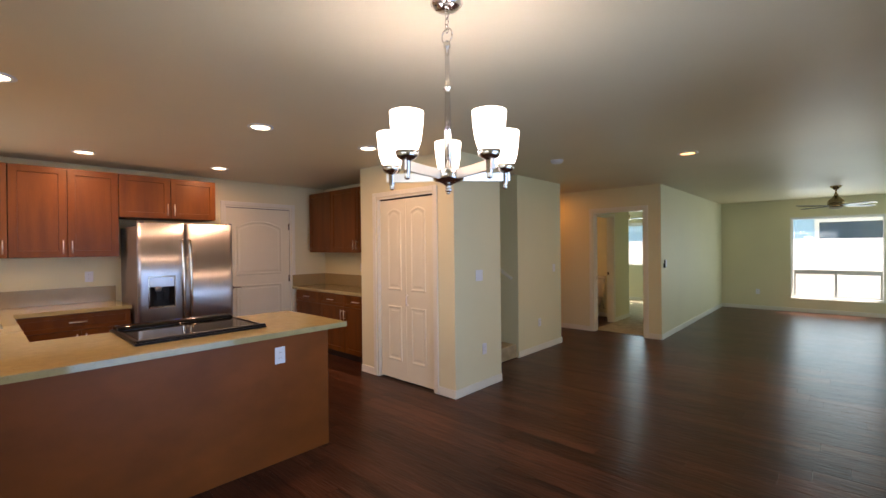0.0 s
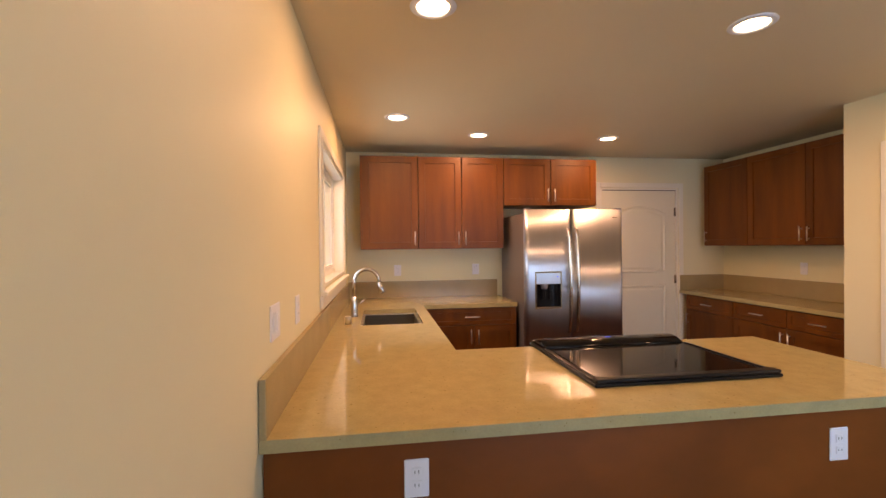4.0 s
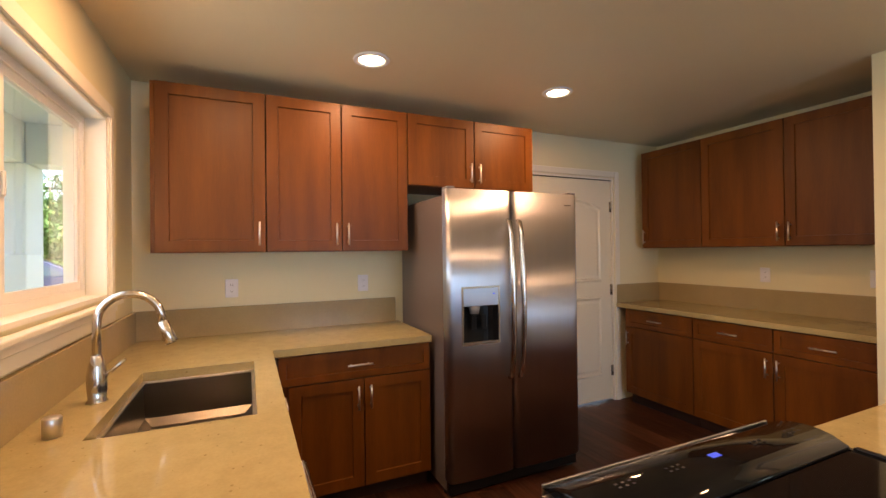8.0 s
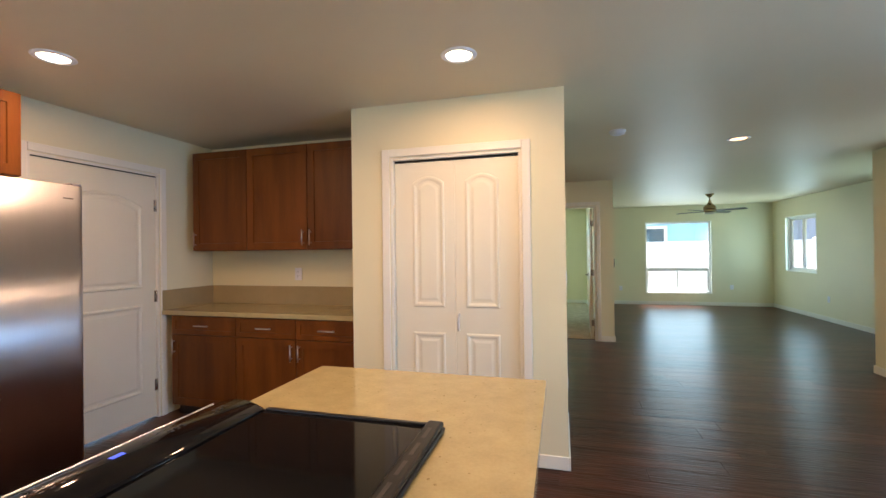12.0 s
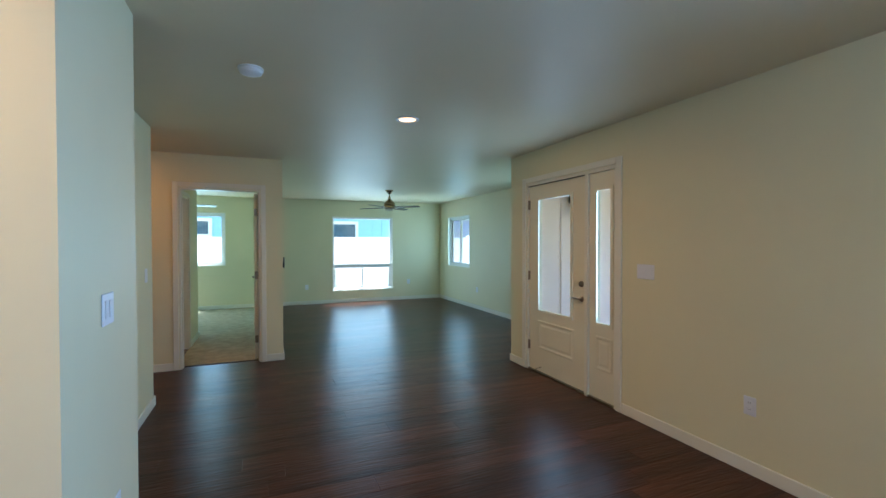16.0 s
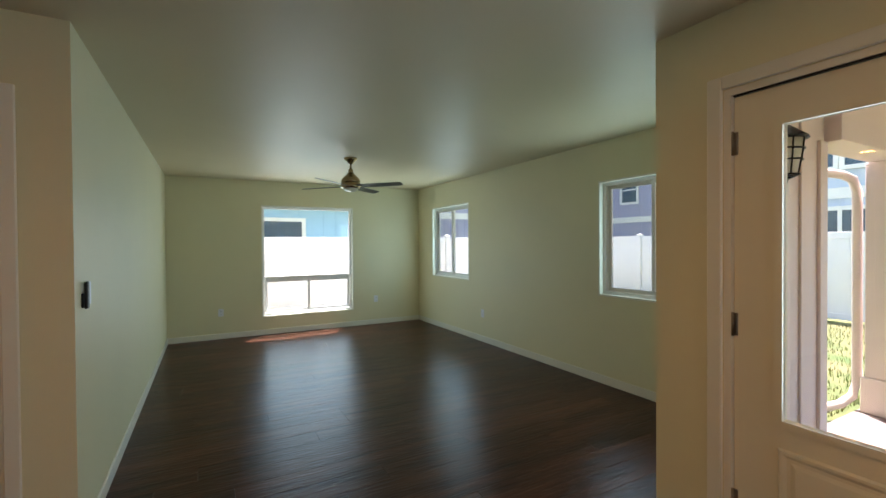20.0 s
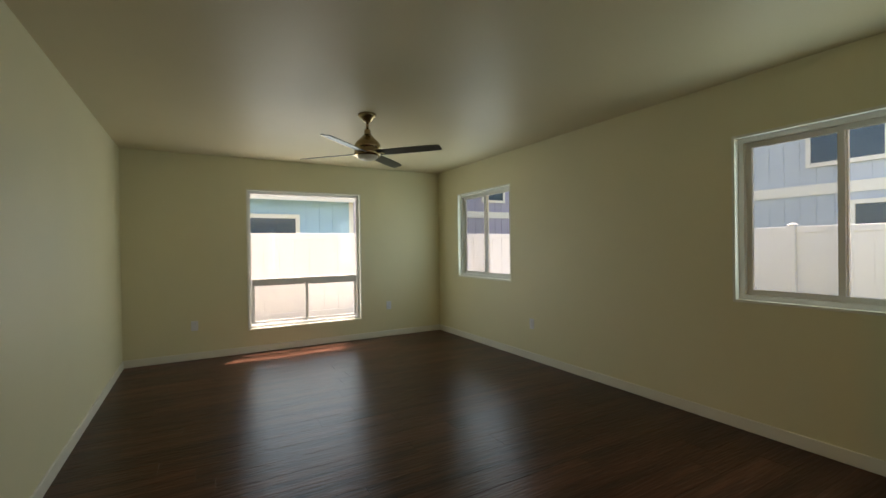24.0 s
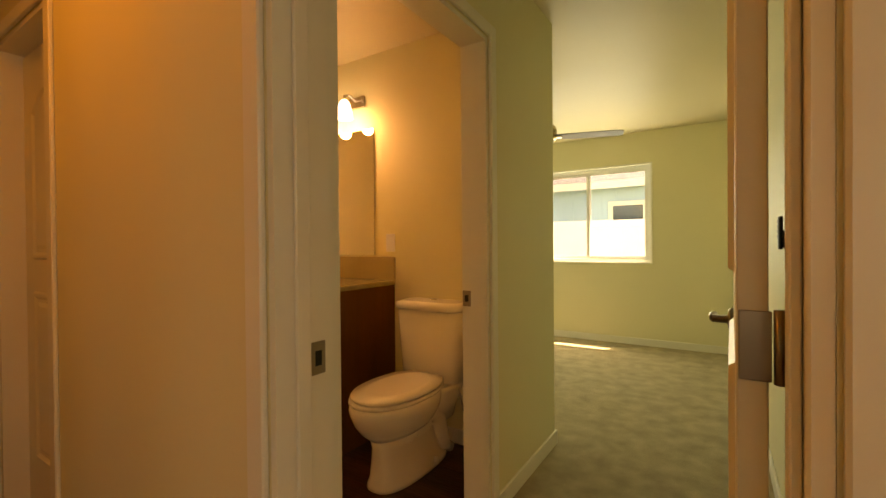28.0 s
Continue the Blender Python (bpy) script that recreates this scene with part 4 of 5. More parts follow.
# slide-in range
rg = thing("range", pose(0, 0, 0), "slide-in range with a black ceramic glass cooktop", "range")
part("body", bx(-3.21, CK[1] - 0.03, 0.764, 1.532, 0.05, CT0 - 0.002), M_BLACK, rg)
part("front", bx(-3.235, -3.2105, 0.764, 1.532, 0.12, 0.86, 0.004), M_STEEL, rg, "stainless oven door")
part("oven_handle", tube([(-3.235, 0.83, 0.78), (-3.275, 0.83, 0.78), (-3.275, 1.466, 0.78), (-3.235, 1.466, 0.78)], 0.009), M_CHROME, rg)
part("cooktop_frame", bx(-3.27, CK[1] + 0.012, 0.745, 1.55, CT1 + 0.0005, CT1 + 0.014, 0.005, 2), M_BLACK, rg, "black enamel cooktop frame")
part("cooktop_glass", bx(-3.10, CK[1] - 0.02, 0.785, 1.51, CT1 + 0.0145, CT1 + 0.018, 0.001), M_BLACKGL, rg, "black ceramic glass")
for y in (0.752, 1.530):
    part("side_trim", bx(-3.10, CK[1] - 0.036, y, y + 0.016, CT1 + 0.0145, CT1 + 0.022, 0.003, 2), M_BLACK, rg)
rt = part("rear_trim", bx(CK[1] - 0.035, CK[1] + 0.010, 0.752, 1.546, CT1 + 0.0145, CT1 + 0.030, 0.007, 3), M_BLACK, rg, "black rear vent trim")
for i in range(8):
    part("vent_slot", bx(CK[1] - 0.018, CK[1] - 0.008, 0.80 + i * 0.09, 0.862 + i * 0.09, CT1 + 0.0302, CT1 + 0.0306), M_BLADEW, rt)
bm = bmesh.new()
prof = [(-3.100, 0.0146), (-3.108, 0.026), (-3.135, 0.040), (-3.165, 0.0455), (-3.195, 0.0462), (-3.220, 0.0430), (-3.250, 0.034), (-3.278, 0.021), (-3.290, 0.0146)]
rows = [[bm.verts.new((px, y, CT1 + pz)) for px, pz in prof] for y in (0.765, 0.775, 1.52, 1.53)]
for v, (px, pz) in zip(rows[0], prof):
    v.co.z = CT1 + 0.0146 + (pz - 0.0146) * 0.75
for v, (px, pz) in zip(rows[3], prof):
    v.co.z = CT1 + 0.0146 + (pz - 0.0146) * 0.75
for a, b_ in zip(rows, rows[1:]):
    for i in range(len(prof)):
        k = (i + 1) % len(prof)
        f = bm.faces.new((a[i], a[k], b_[k], b_[i]))
        f.smooth = k != 0
bm.faces.new(rows[0])
bm.faces.new(rows[-1][::-1])
cp = part("control_panel", bm, M_BLACKGL, rg, "rounded black glass control panel")
for i in range(5):
    y = 0.86 + i * 0.14
    if i == 2:
        continue
    for k in range(3):
        for q in (0, 1):
            part("touch_mark", bx(-3.192 + q * 0.012, -3.187 + q * 0.012, y + k * 0.018, y + 0.008 + k * 0.018, CT1 + 0.0463, CT1 + 0.0467), M_MARK, cp)
part("display", bx(-3.192, -3.176, 1.135, 1.165, CT1 + 0.0463, CT1 + 0.0468), M_DISPLAY, cp, "small blue lit display")
part("front_trim", bx(-3.292, -3.2855, 0.765, 1.53, CT1 - 0.03, CT1 + 0.022, 0.002), M_STEEL, rg, "stainless front edge")

# refrigerator
FR0, FR1, FRX = 1.25, 2.19, -4.765
fr = thing("refrigerator", pose(FRX, FR0, 0, rz=90), "stainless side-by-side refrigerator with ice dispenser", "refrigerator")
fw_ = FR1 - FR0
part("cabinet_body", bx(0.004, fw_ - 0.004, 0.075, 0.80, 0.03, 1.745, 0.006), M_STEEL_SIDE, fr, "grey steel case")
sp = 0.435


def bowed_door(x0, x1, z0, z1, hole=None):
    """A steel door with a gently bowed front and rolled edges; hole (x, x, z, z) opens a recess in it."""
    bm = bmesh.new()
    w = x1 - x0
    us = sorted({0.0, 0.004, 0.012, 0.026, w - 0.026, w - 0.012, w - 0.004, w, *[w * k / 12 for k in range(1, 12)], *([hole[0] - x0, hole[1] - x0] if hole else [])})
    zs = [z0, *(hole[2:] if hole else ()), z1]

    def depth(u):
        e = min(u, w - u)
        r = 0.026
        edge = r - math.sqrt(max(0.0, r * r - (r - e) ** 2)) if e < r else 0.0
        return edge - 0.010 * (1 - (2 * u / w - 1) ** 2)
    front = [[bm.verts.new((x0 + u, depth(u), z)) for u in us] for z in zs]
    for r in range(len(zs) - 1):
        for c in range(len(us) - 1):
            mid = x0 + (us[c] + us[c + 1]) / 2
            if hole and r == 1 and hole[0] < mid < hole[1]:
                continue
            bm.faces.new((front[r][c], front[r][c + 1], front[r + 1][c + 1], front[r + 1][c])).smooth = True
    back = [bm.verts.new((x, 0.068, z)) for z in (z0, z1) for x in (x0, x1)]
    bm.faces.new([back[0], back[1]] + front[0][::-1])
    bm.faces.new([back[3], back[2]] + front[-1])
    bm.faces.new([front[k][0] for k in range(len(zs))] + [back[2], back[0]])
    bm.faces.new([front[k][-1] for k in range(len(zs))][::-1] + [back[1], back[3]])
    bm.faces.new((back[0], back[2], back[3], back[1]))
    return bm


DISP = (0.085, 0.325, 0.88, 1.205)
dr1 = part("freezer_door", bowed_door(0.0, sp - 0.004, 0.10, 1.775, DISP), M_STEEL, fr, "brushed stainless freezer door")
dr2 = part("fresh_door", bowed_door(sp + 0.004, fw_, 0.10, 1.775), M_STEEL, fr, "brushed stainless refrigerator door")
for d_, x_ in ((dr1, sp - 0.036), (dr2, sp + 0.036)):
    part("handle", tube([(x_, -0.004, 0.655), (x_, -0.026, 0.665), (x_, -0.040, 0.72), (x_, -0.056, 0.90), (x_, -0.062, 1.10), (x_, -0.056, 1.32), (x_, -0.040, 1.52), (x_, -0.026, 1.59), (x_, -0.004, 1.60)], [0.012, 0.015, 0.016, 0.017, 0.0175, 0.017, 0.016, 0.015, 0.012], 12), M_CHROME, d_, "long curved steel handle")
dp = part("dispenser", framed(0.252, 0.337, 0.010, -0.015, 0.0, 0.079, 0.874), M_CHROME, dr1, "bright dispenser surround")
part("dispenser_panel", bx(0.089, 0.321, -0.013, 0.050, 1.098, 1.201, 0.003), M_STEEL, dp, "silver dispenser control panel")
part("indicator", bx(0.285, 0.297, -0.0138, -0.0131, 1.162, 1.170), M_DISPLAY, dp)
bm = bmesh.new()
rows = [[bm.verts.new((x, y, z)) for x, z in ((0.089 + d, 0.884), (0.321 - d, 0.884), (0.321 - d, 1.0975), (0.089 + d, 1.0975))] for y, d in ((-0.006, 0.0), (0.030, 0.012), (0.052, 0.035), (0.058, 0.060))]
for p_, q_ in zip(rows, rows[1:]):
    for i in range(4):
        bm.faces.new((p_[i], p_[(i + 1) % 4], q_[(i + 1) % 4], q_[i]))
bm.faces.new(rows[-1])
part("dispenser_recess", bm, M_BLACK, dp, "dark curved dispenser recess")
part("drip_tray", bx(0.092, 0.318, -0.022, 0.028, 0.885, 0.893, 0.003), M_CHROME, dp)
part("ice_chute", lathe([(0.0, 1.052), (0.026, 1.052), (0.036, 1.097), (0.0, 1.097)], 18, 'Z', (0.175, 0.015, 0)), M_GREY, dp)
part("paddle", bx(0.158, 0.192, 0.022, 0.030, 0.955, 1.040, 0.003), M_BLACK, dp)
part("paddle", bx(0.228, 0.262, 0.022, 0.030, 0.955, 1.040, 0.003), M_BLACK, dp)
part("toe_grille", bx(0.01, fw_ - 0.01, 0.03, 0.074, 0.02, 0.095, 0.003), M_BLACK, fr)
for x_ in (0.03, fw_ - 0.03):
    part("hinge_cap", bx(x_ - 0.025, x_ + 0.025, 0.01, 0.09, 1.7755, 1.79, 0.004), M_GREY, fr)
    part("foot", lathe([(0.0, 0), (0.018, 0), (0.018, 0.03), (0.0, 0.03)], 10, 'Z', (x_, 0.12, 0)), M_BLACK, fr)
part("badge", bx(fw_ - 0.11, fw_ - 0.06, -0.008, -0.003, 1.70, 1.706), M_GREY, dr2)

# ---- lights that the rooms have ----


def can_light(x, y, power, colour=WARM, lens=None):
    c = thing("recessed_light", pose(x, y, H), "lit recessed ceiling light with a white trim ring", "ceiling light", "recessed lights")
    b = bmesh.new()
    ring(b, [(0.068, -0.0006), (0.095, -0.0006), (0.097, -0.004), (0.090, -0.008), (0.072, -0.010), (0.068, -0.004), (0.068, -0.0006)], 32)
    part("trim_ring", b, M_WHITE, c)
    part("lens", lathe([(0.0, -0.0008), (0.0675, -0.0008), (0.0675, -0.004), (0.0, -0.004)], 32), lens or M_BULB, c, "glowing lens")
    lamp("recessed_light_lamp", 'AREA', pose(x, y, H - 0.012), power, colour, disk=0.12)


for x, y, power in ((-2.80, 0.18, 2.0), (-2.76, 1.62, 2.0), (-2.75, 2.65, 2.0), (-4.34, 0.09, 2.7), (-4.79, 0.83, 2.7), (-4.785, 2.06, 2.7)):
    can_light(x, y, power)
can_light(-0.592, 5.126, 3.2, (1.0, 0.45, 0.12), M_BULB_AMBER)
can_light(-3.35, 6.80, 1.3, (1.0, 0.38, 0.06), M_BULB_AMBER)

CHX, CHY = -0.565, 1.342
ch = thing("chandelier", pose(CHX, CHY, 0), "brushed nickel five-light chandelier with lit glass shades", "chandelier")
part("canopy", lathe([(0.0, H - 0.0005), (0.062, H - 0.0005), (0.063, H - 0.012), (0.045, H - 0.03), (0.016, H - 0.04), (0.0, H - 0.04)], 28), M_CHROME, ch)
for i in range(3):
    z = H - 0.055 - i * 0.026
    a = [(0.008 * math.cos(t * math.pi / 6) * (1 if i % 2 else 0.0) , 0.008 * math.cos(t * math.pi / 6) * (0 if i % 2 else 1), z + 0.017 * math.sin(t * math.pi / 6)) for t in range(13)]
    part("chain_link", tube(a, 0.0022, 6), M_CHROME, ch)
part("loop", tube([(0.026 * math.cos(t * math.pi / 10), 0.0, 2.305 + 0.028 * math.sin(t * math.pi / 10)) for t in range(21)], 0.003, 8), M_CHROME, ch)
part("stem", lathe([(0.0, 2.285), (0.007, 2.285), (0.014, 2.275), (0.014, 2.262), (0.009, 2.255), (0.0095, 2.115), (0.017, 2.110), (0.018, 2.104), (0.0105, 2.097), (0.0105, 2.085), (0.013, 1.95), (0.0165, 1.785), (0.0, 1.785)], 20), M_CHROME, ch)
part("hub", lathe([(0.0, 1.7845), (0.058, 1.7845), (0.062, 1.780), (0.062, 1.750), (0.044, 1.740), (0.022, 1.733), (0.010, 1.727), (0.010, 1.718), (0.0145, 1.711), (0.010, 1.703), (0.0, 1.701)], 28), M_CHROME, ch)
for k in range(5):
    a = radians(131.7 + 72 * k)
    ca, sa = math.cos(a), math.sin(a)
    r = 0.24
    arm = bmesh.new()
    rows = []
    for i in range(9):
        d = 0.040 + (r - 0.020) * i / 8
        z = 1.765 + 0.006 * (i / 8) ** 2
        hh_ = 0.017
        rows.append([arm.verts.new((d * ca - s * 0.007 * sa, d * sa + s * 0.007 * ca, z + q)) for s, q in ((-1, -hh_), (1, -hh_), (1, hh_), (-1, hh_))])
    for p, q in zip(rows, rows[1:]):
        for i in range(4):
            arm.faces.new((p[i], p[(i + 1) % 4], q[(i + 1) % 4], q[i]))
    arm.faces.new(rows[0][::-1])
    arm.faces.new(rows[-1])
    am = part("arm", arm, M_PULL, ch, "flat brushed nickel arm")
    at = (r * ca, r * sa, 0)
    part("cup", lathe([(0.0, 1.722), (0.008, 1.724), (0.011, 1.731), (0.007, 1.738), (0.012, 1.744), (0.013, 1.784), (0.017, 1.788), (0.030, 1.794), (0.038, 1.804), (0.040, 1.818), (0.0, 1.818)], 20, 'Z', at), M_CHROME, am)
    part("shade", lathe([(0.030, 1.8185), (0.041, 1.83), (0.050, 1.86), (0.056, 1.905), (0.059, 1.952), (0.0565, 1.952), (0.0535, 1.905), (0.047, 1.86), (0.038, 1.832), (0.0, 1.824)], 28, 'Z', at), M_SHADE, am, "lit white glass shade")
    lamp("chandelier_lamp", 'POINT', pose(CHX + at[0], CHY + at[1], 1.965), 0.41, SOFT, radius=0.03)

# ---- ceiling fans ----


def ceiling_fan(m, blades, turn, label, blade_mat):
    f = thing("ceiling_fan", m, label, "ceiling fan")
    part("canopy", lathe([(0.0, -0.0005), (0.076, -0.0005), (0.078, -0.012), (0.070, -0.026), (0.050, -0.040), (0.036, -0.062), (0.022, -0.070), (0.0, -0.070)], 28), M_BRASS, f)
    part("downrod", lathe([(0.0, -0.070), (0.012, -0.070), (0.012, -0.128), (0.0, -0.128)], 16), M_BRASS, f)
    part("coupling", lathe([(0.0, -0.128), (0.020, -0.128), (0.026, -0.134), (0.028, -0.166), (0.034, -0.176), (0.0, -0.176)], 20), M_BRASS, f)
    part("motor_housing", lathe([(0.0, -0.1765), (0.036, -0.1765), (0.050, -0.196), (0.078, -0.222), (0.100, -0.244), (0.110, -0.262), (0.112, -0.292), (0.106, -0.295), (0.106, -0.300), (0.112, -0.303), (0.112, -0.342), (0.104, -0.356), (0.0, -0.357)], 36), M_BRASS, f, "antique brass motor housing")
    part("switch_cup", lathe([(0.0, -0.3575), (0.088, -0.3575), (0.082, -0.374), (0.054, -0.390), (0.0, -0.395)], 28), M_FROST, f, "pale bottom cap")
    for k in range(blades):
        a = turn + 360 * k / blades
        iron = part("blade_iron", bx(0.085, 0.15, -0.030, 0.030, -0.3425, -0.3380, 0.001), M_BRASS, f, m=pose(0, 0, 0, 0, 0, a))
        b = bmesh.new()
        pr = [(0.095, 0.046), (0.22, 0.050), (0.40, 0.052), (0.58, 0.050), (0.645, 0.044), (0.655, 0.034)]
        up, dn = [], []
        tilt = -math.tan(radians(12))
        for sgn in (1, -1):
            seq = pr if sgn > 0 else pr[::-1]
            for x, w in seq:
                y = sgn * w
                up.append(b.verts.new((x, y, -0.3305 + y * tilt)))
                dn.append(b.verts.new((x, y, -0.3365 + y * tilt)))
        b.faces.new(up)
        b.faces.new(dn[::-1])
        for i in range(len(up)):
            j = (i + 1) % len(up)
            b.faces.new((up[i], dn[i], dn[j], up[j]))
        part("blade", b, blade_mat, iron, "dark fan blade")
    return f


ceiling_fan(pose(0.545, 9.80, H), 4, 43, "brushed nickel ceiling fan with four dark blades", M_BLADEW)
ceiling_fan(pose(-3.12, 10.50, H), 4, 18, "ceiling fan with dark blades in the bedroom", M_BLADEW)

sd = thing("smoke_detector", pose(-1.745, 4.49, H), "round white plastic smoke detector", "smoke detector")
part("base_plate", lathe([(0.0, -0.0005), (0.07, -0.0005), (0.07, -0.012), (0.0, -0.012)], 28), M_WHITE, sd)
part("cover", lathe([(0.0, -0.0122), (0.064, -0.0122), (0.06, -0.03), (0.04, -0.038), (0.0, -0.038)], 28), M_WHITE, sd)

# ---- stairs ----
st = thing("staircase", pose(0, 0, 0), "carpeted staircase rising between painted walls", "stairs", kind="structure")
for i in range(12):
    xa = SX - 0.03 - 0.27 * i
    part("step", bx(xa - 0.30, xa, PY1 + 0.002, SY - 0.002, 0.0 if i == 0 else 0.18 * i - 0.02, 0.18 * (i + 1), 0.012, 2), M_CARPET, st, "beige carpeted step")
hr = thing("handrail", pose(0, 0, 0), "white wooden handrail on the stair wall", "handrail")
part("rail", tube([(SX - 0.06, SY - 0.06, 1.06), (SX - 0.10, SY - 0.06, 1.075), (SX - 2.6, SY - 0.06, 1.075 + 2.5 * 0.667)], 0.021, 12), M_TRIM, hr)
for x in (SX - 0.3, SX - 1.4, SX - 2.4):
    z = 1.075 + (SX - 0.10 - x) * 0.667
    part("bracket", tube([(x, SY - 0.001, z - 0.06), (x, SY - 0.05, z - 0.06), (x, SY - 0.06, z - 0.018)], 0.007, 8), M_CHROME, hr)

# ---- bathroom ----
VX1, VY0 = -3.58, 8.455
VT = 0.945
vn = thing("vanity", pose(0, 0, 0), "dark cherry bathroom vanity with a pale top", "vanity")
part("body", bx(-4.9, VX1 - 0.015, VY0 + 0.02, BN - 0.002, 0.0, VT - 0.03, 0.002), M_CHERRY, vn)
part("side_panel", bx(VX1 - 0.0145, VX1 - 0.005, VY0 + 0.02, BN - 0.002, 0.0, VT - 0.03, 0.001), M_CHERRY, vn)
part("top", bx(-4.92, VX1 + 0.005, VY0, BN - 0.002, VT - 0.0295, VT, 0.004), M_QUARTZ, vn)
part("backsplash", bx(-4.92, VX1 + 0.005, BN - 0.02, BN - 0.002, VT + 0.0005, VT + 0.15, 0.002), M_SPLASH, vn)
for i in range(2):
    d = part("door", shaker(0.60, 0.72), M_CHERRY, vn, m=pose(-4.88 + i * 0.62, VY0 + 0.0195, 0.12))
mi = thing("mirror", pose(0, 0, 0), "frameless wall mirror above the vanity", "mirror")
part("glass", bx(-4.9, -3.75, BN - 0.008, BN - 0.002, VT + 0.16, 1.95), M_MIRROR, mi)
vl = thing("vanity_light", pose(-4.12, BN, 2.13), "nickel vanity light with three lit glass shades", "wall light")
part("back_plate", bx(-0.30, 0.30, -0.022, -0.0005, -0.03, 0.05, 0.006), M_CHROME, vl)
for i in range(3):
    x = -0.22 + 0.22 * i
    am = part("arm", tube([(x, -0.02, 0.02), (x, -0.08, 0.05), (x, -0.12, 0.03), (x, -0.12, 0.0)], 0.008), M_CHROME, vl)
    part("shade", lathe([(0.022, 0.0), (0.035, -0.02), (0.05, -0.07), (0.055, -0.12), (0.0525, -0.12), (0.047, -0.07), (0.0, -0.004)], 22, 'Z', (x, -0.12, 0)), M_SHADE, am, "lit white glass shade")
for i in range(3):
    lamp("vanity_lamp", 'POINT', pose(-4.34 + 0.22 * i, BN - 0.12, 1.99), 1.3, WARM, radius=0.04)

tl = thing("toilet", pose(-3.195, BN - 0.012, 0), "cream porcelain two-piece toilet with lid closed", "toilet")


def oval(cx, cy, rx, ry, z, n=28, sq=2.0):
    out = []
    for i in range(n):
        a = 2 * math.pi * i / n
        c, s = math.cos(a), math.sin(a)
        x = rx * math.copysign(abs(c) ** (2 / sq), c)
        y = ry * math.copysign(abs(s) ** (2 / sq), s)
        out.append((cx + x, cy + y, z))
    return out


def loft(rings, cap0=True, cap1=True):
    bm = bmesh.new()
    rows = [[bm.verts.new(p) for p in r] for r in rings]
    n = len(rows[0])
    for a, b in zip(rows, rows[1:]):
        for i in range(n):
            f = bm.faces.new((a[i], a[(i + 1) % n], b[(i + 1) % n], b[i]))
            f.smooth = True
    if cap0:
        bm.faces.new(rows[0][::-1])
    if cap1:
        bm.faces.new(rows[-1])
    return bm


part("pedestal", loft([oval(0, -0.355, 0.118, 0.285, 0.0, sq=2.6), oval(0, -0.355, 0.116, 0.282, 0.018, sq=2.6), oval(0, -0.365, 0.104, 0.262, 0.05, sq=2.5), oval(0, -0.385, 0.094, 0.236, 0.12, sq=2.4), oval(0, -0.395, 0.096, 0.228, 0.19), oval(0, -0.40, 0.112, 0.235, 0.245)]), M_PORC, tl)
part("bowl", loft([oval(0, -0.41, 0.105, 0.225, 0.235), oval(0, -0.425, 0.138, 0.258, 0.275), oval(0, -0.437, 0.166, 0.284, 0.325), oval(0, -0.443, 0.180, 0.297, 0.372), oval(0, -0.445, 0.183, 0.300, 0.400), oval(0, -0.445, 0.178, 0.294, 0.418)]), M_PORC, tl)
part("deck", loft([oval(0, -0.145, 0.105, 0.125, 0.20, sq=3), oval(0, -0.150, 0.135, 0.135, 0.30, sq=3.5), oval(0, -0.155, 0.165, 0.145, 0.385, sq=4), oval(0, -0.155, 0.165, 0.145, 0.4135, sq=4)]), M_PORC, tl)
for sx_ in (-1, 1):
    part("trapway", tube([(sx_ * 0.070, -0.47, 0.20), (sx_ * 0.082, -0.38, 0.275), (sx_ * 0.086, -0.29, 0.285), (sx_ * 0.086, -0.215, 0.235), (sx_ * 0.086, -0.185, 0.155), (sx_ * 0.088, -0.155, 0.07), (sx_ * 0.088, -0.10, 0.03)], [0.030, 0.040, 0.044, 0.044, 0.040, 0.036, 0.030], 14), M_PORC, tl, "moulded trapway bulge")
    part("bolt_cap", lathe([(0.0, 0.050), (0.012, 0.046), (0.016, 0.034), (0.016, 0.014), (0.0, 0.014)], 12, 'Z', (sx_ * 0.112, -0.27, 0)), M_PORC, tl)
    part("seat_hinge", lathe([(0.0, 0.419), (0.018, 0.419), (0.018, 0.452), (0.014, 0.460), (0.0, 0.460)], 14, 'Z', (sx_ * 0.075, -0.195, 0)), M_PORC, tl)
part("seat", loft([oval(0, -0.44, 0.180, 0.290, 0.4185, sq=2.2), oval(0, -0.44, 0.186, 0.297, 0.427, sq=2.2), oval(0, -0.44, 0.183, 0.293, 0.438, sq=2.2)]), M_PORC, tl)
part("lid", loft([oval(0, -0.437, 0.176, 0.284, 0.4405, sq=2.2), oval(0, -0.437, 0.183, 0.291, 0.448, sq=2.2), oval(0, -0.437, 0.178, 0.284, 0.458, sq=2.2), oval(0, -0.437, 0.12, 0.20, 0.463, sq=2.2)]), M_PORC, tl, "closed toilet lid")
part("tank", loft([oval(0, -0.115, 0.185, 0.085, 0.415, sq=5), oval(0, -0.115, 0.20, 0.095, 0.60, sq=5), oval(0, -0.115, 0.215, 0.10, 0.805, sq=5)]), M_PORC, tl)
part("tank_lid", loft([oval(0, -0.115, 0.222, 0.108, 0.806, sq=5), oval(0, -0.115, 0.226, 0.112, 0.82, sq=5), oval(0, -0.115, 0.222, 0.108, 0.845, sq=5), oval(0, -0.115, 0.19, 0.08, 0.852, sq=4)]), M_PORC, tl)
part("flush_button", lathe([(0, 0.8525), (0.02, 0.8525), (0.018, 0.858), (0, 0.858)], 16, 'Z', (0, -0.115, 0)), M_CHROME, tl)
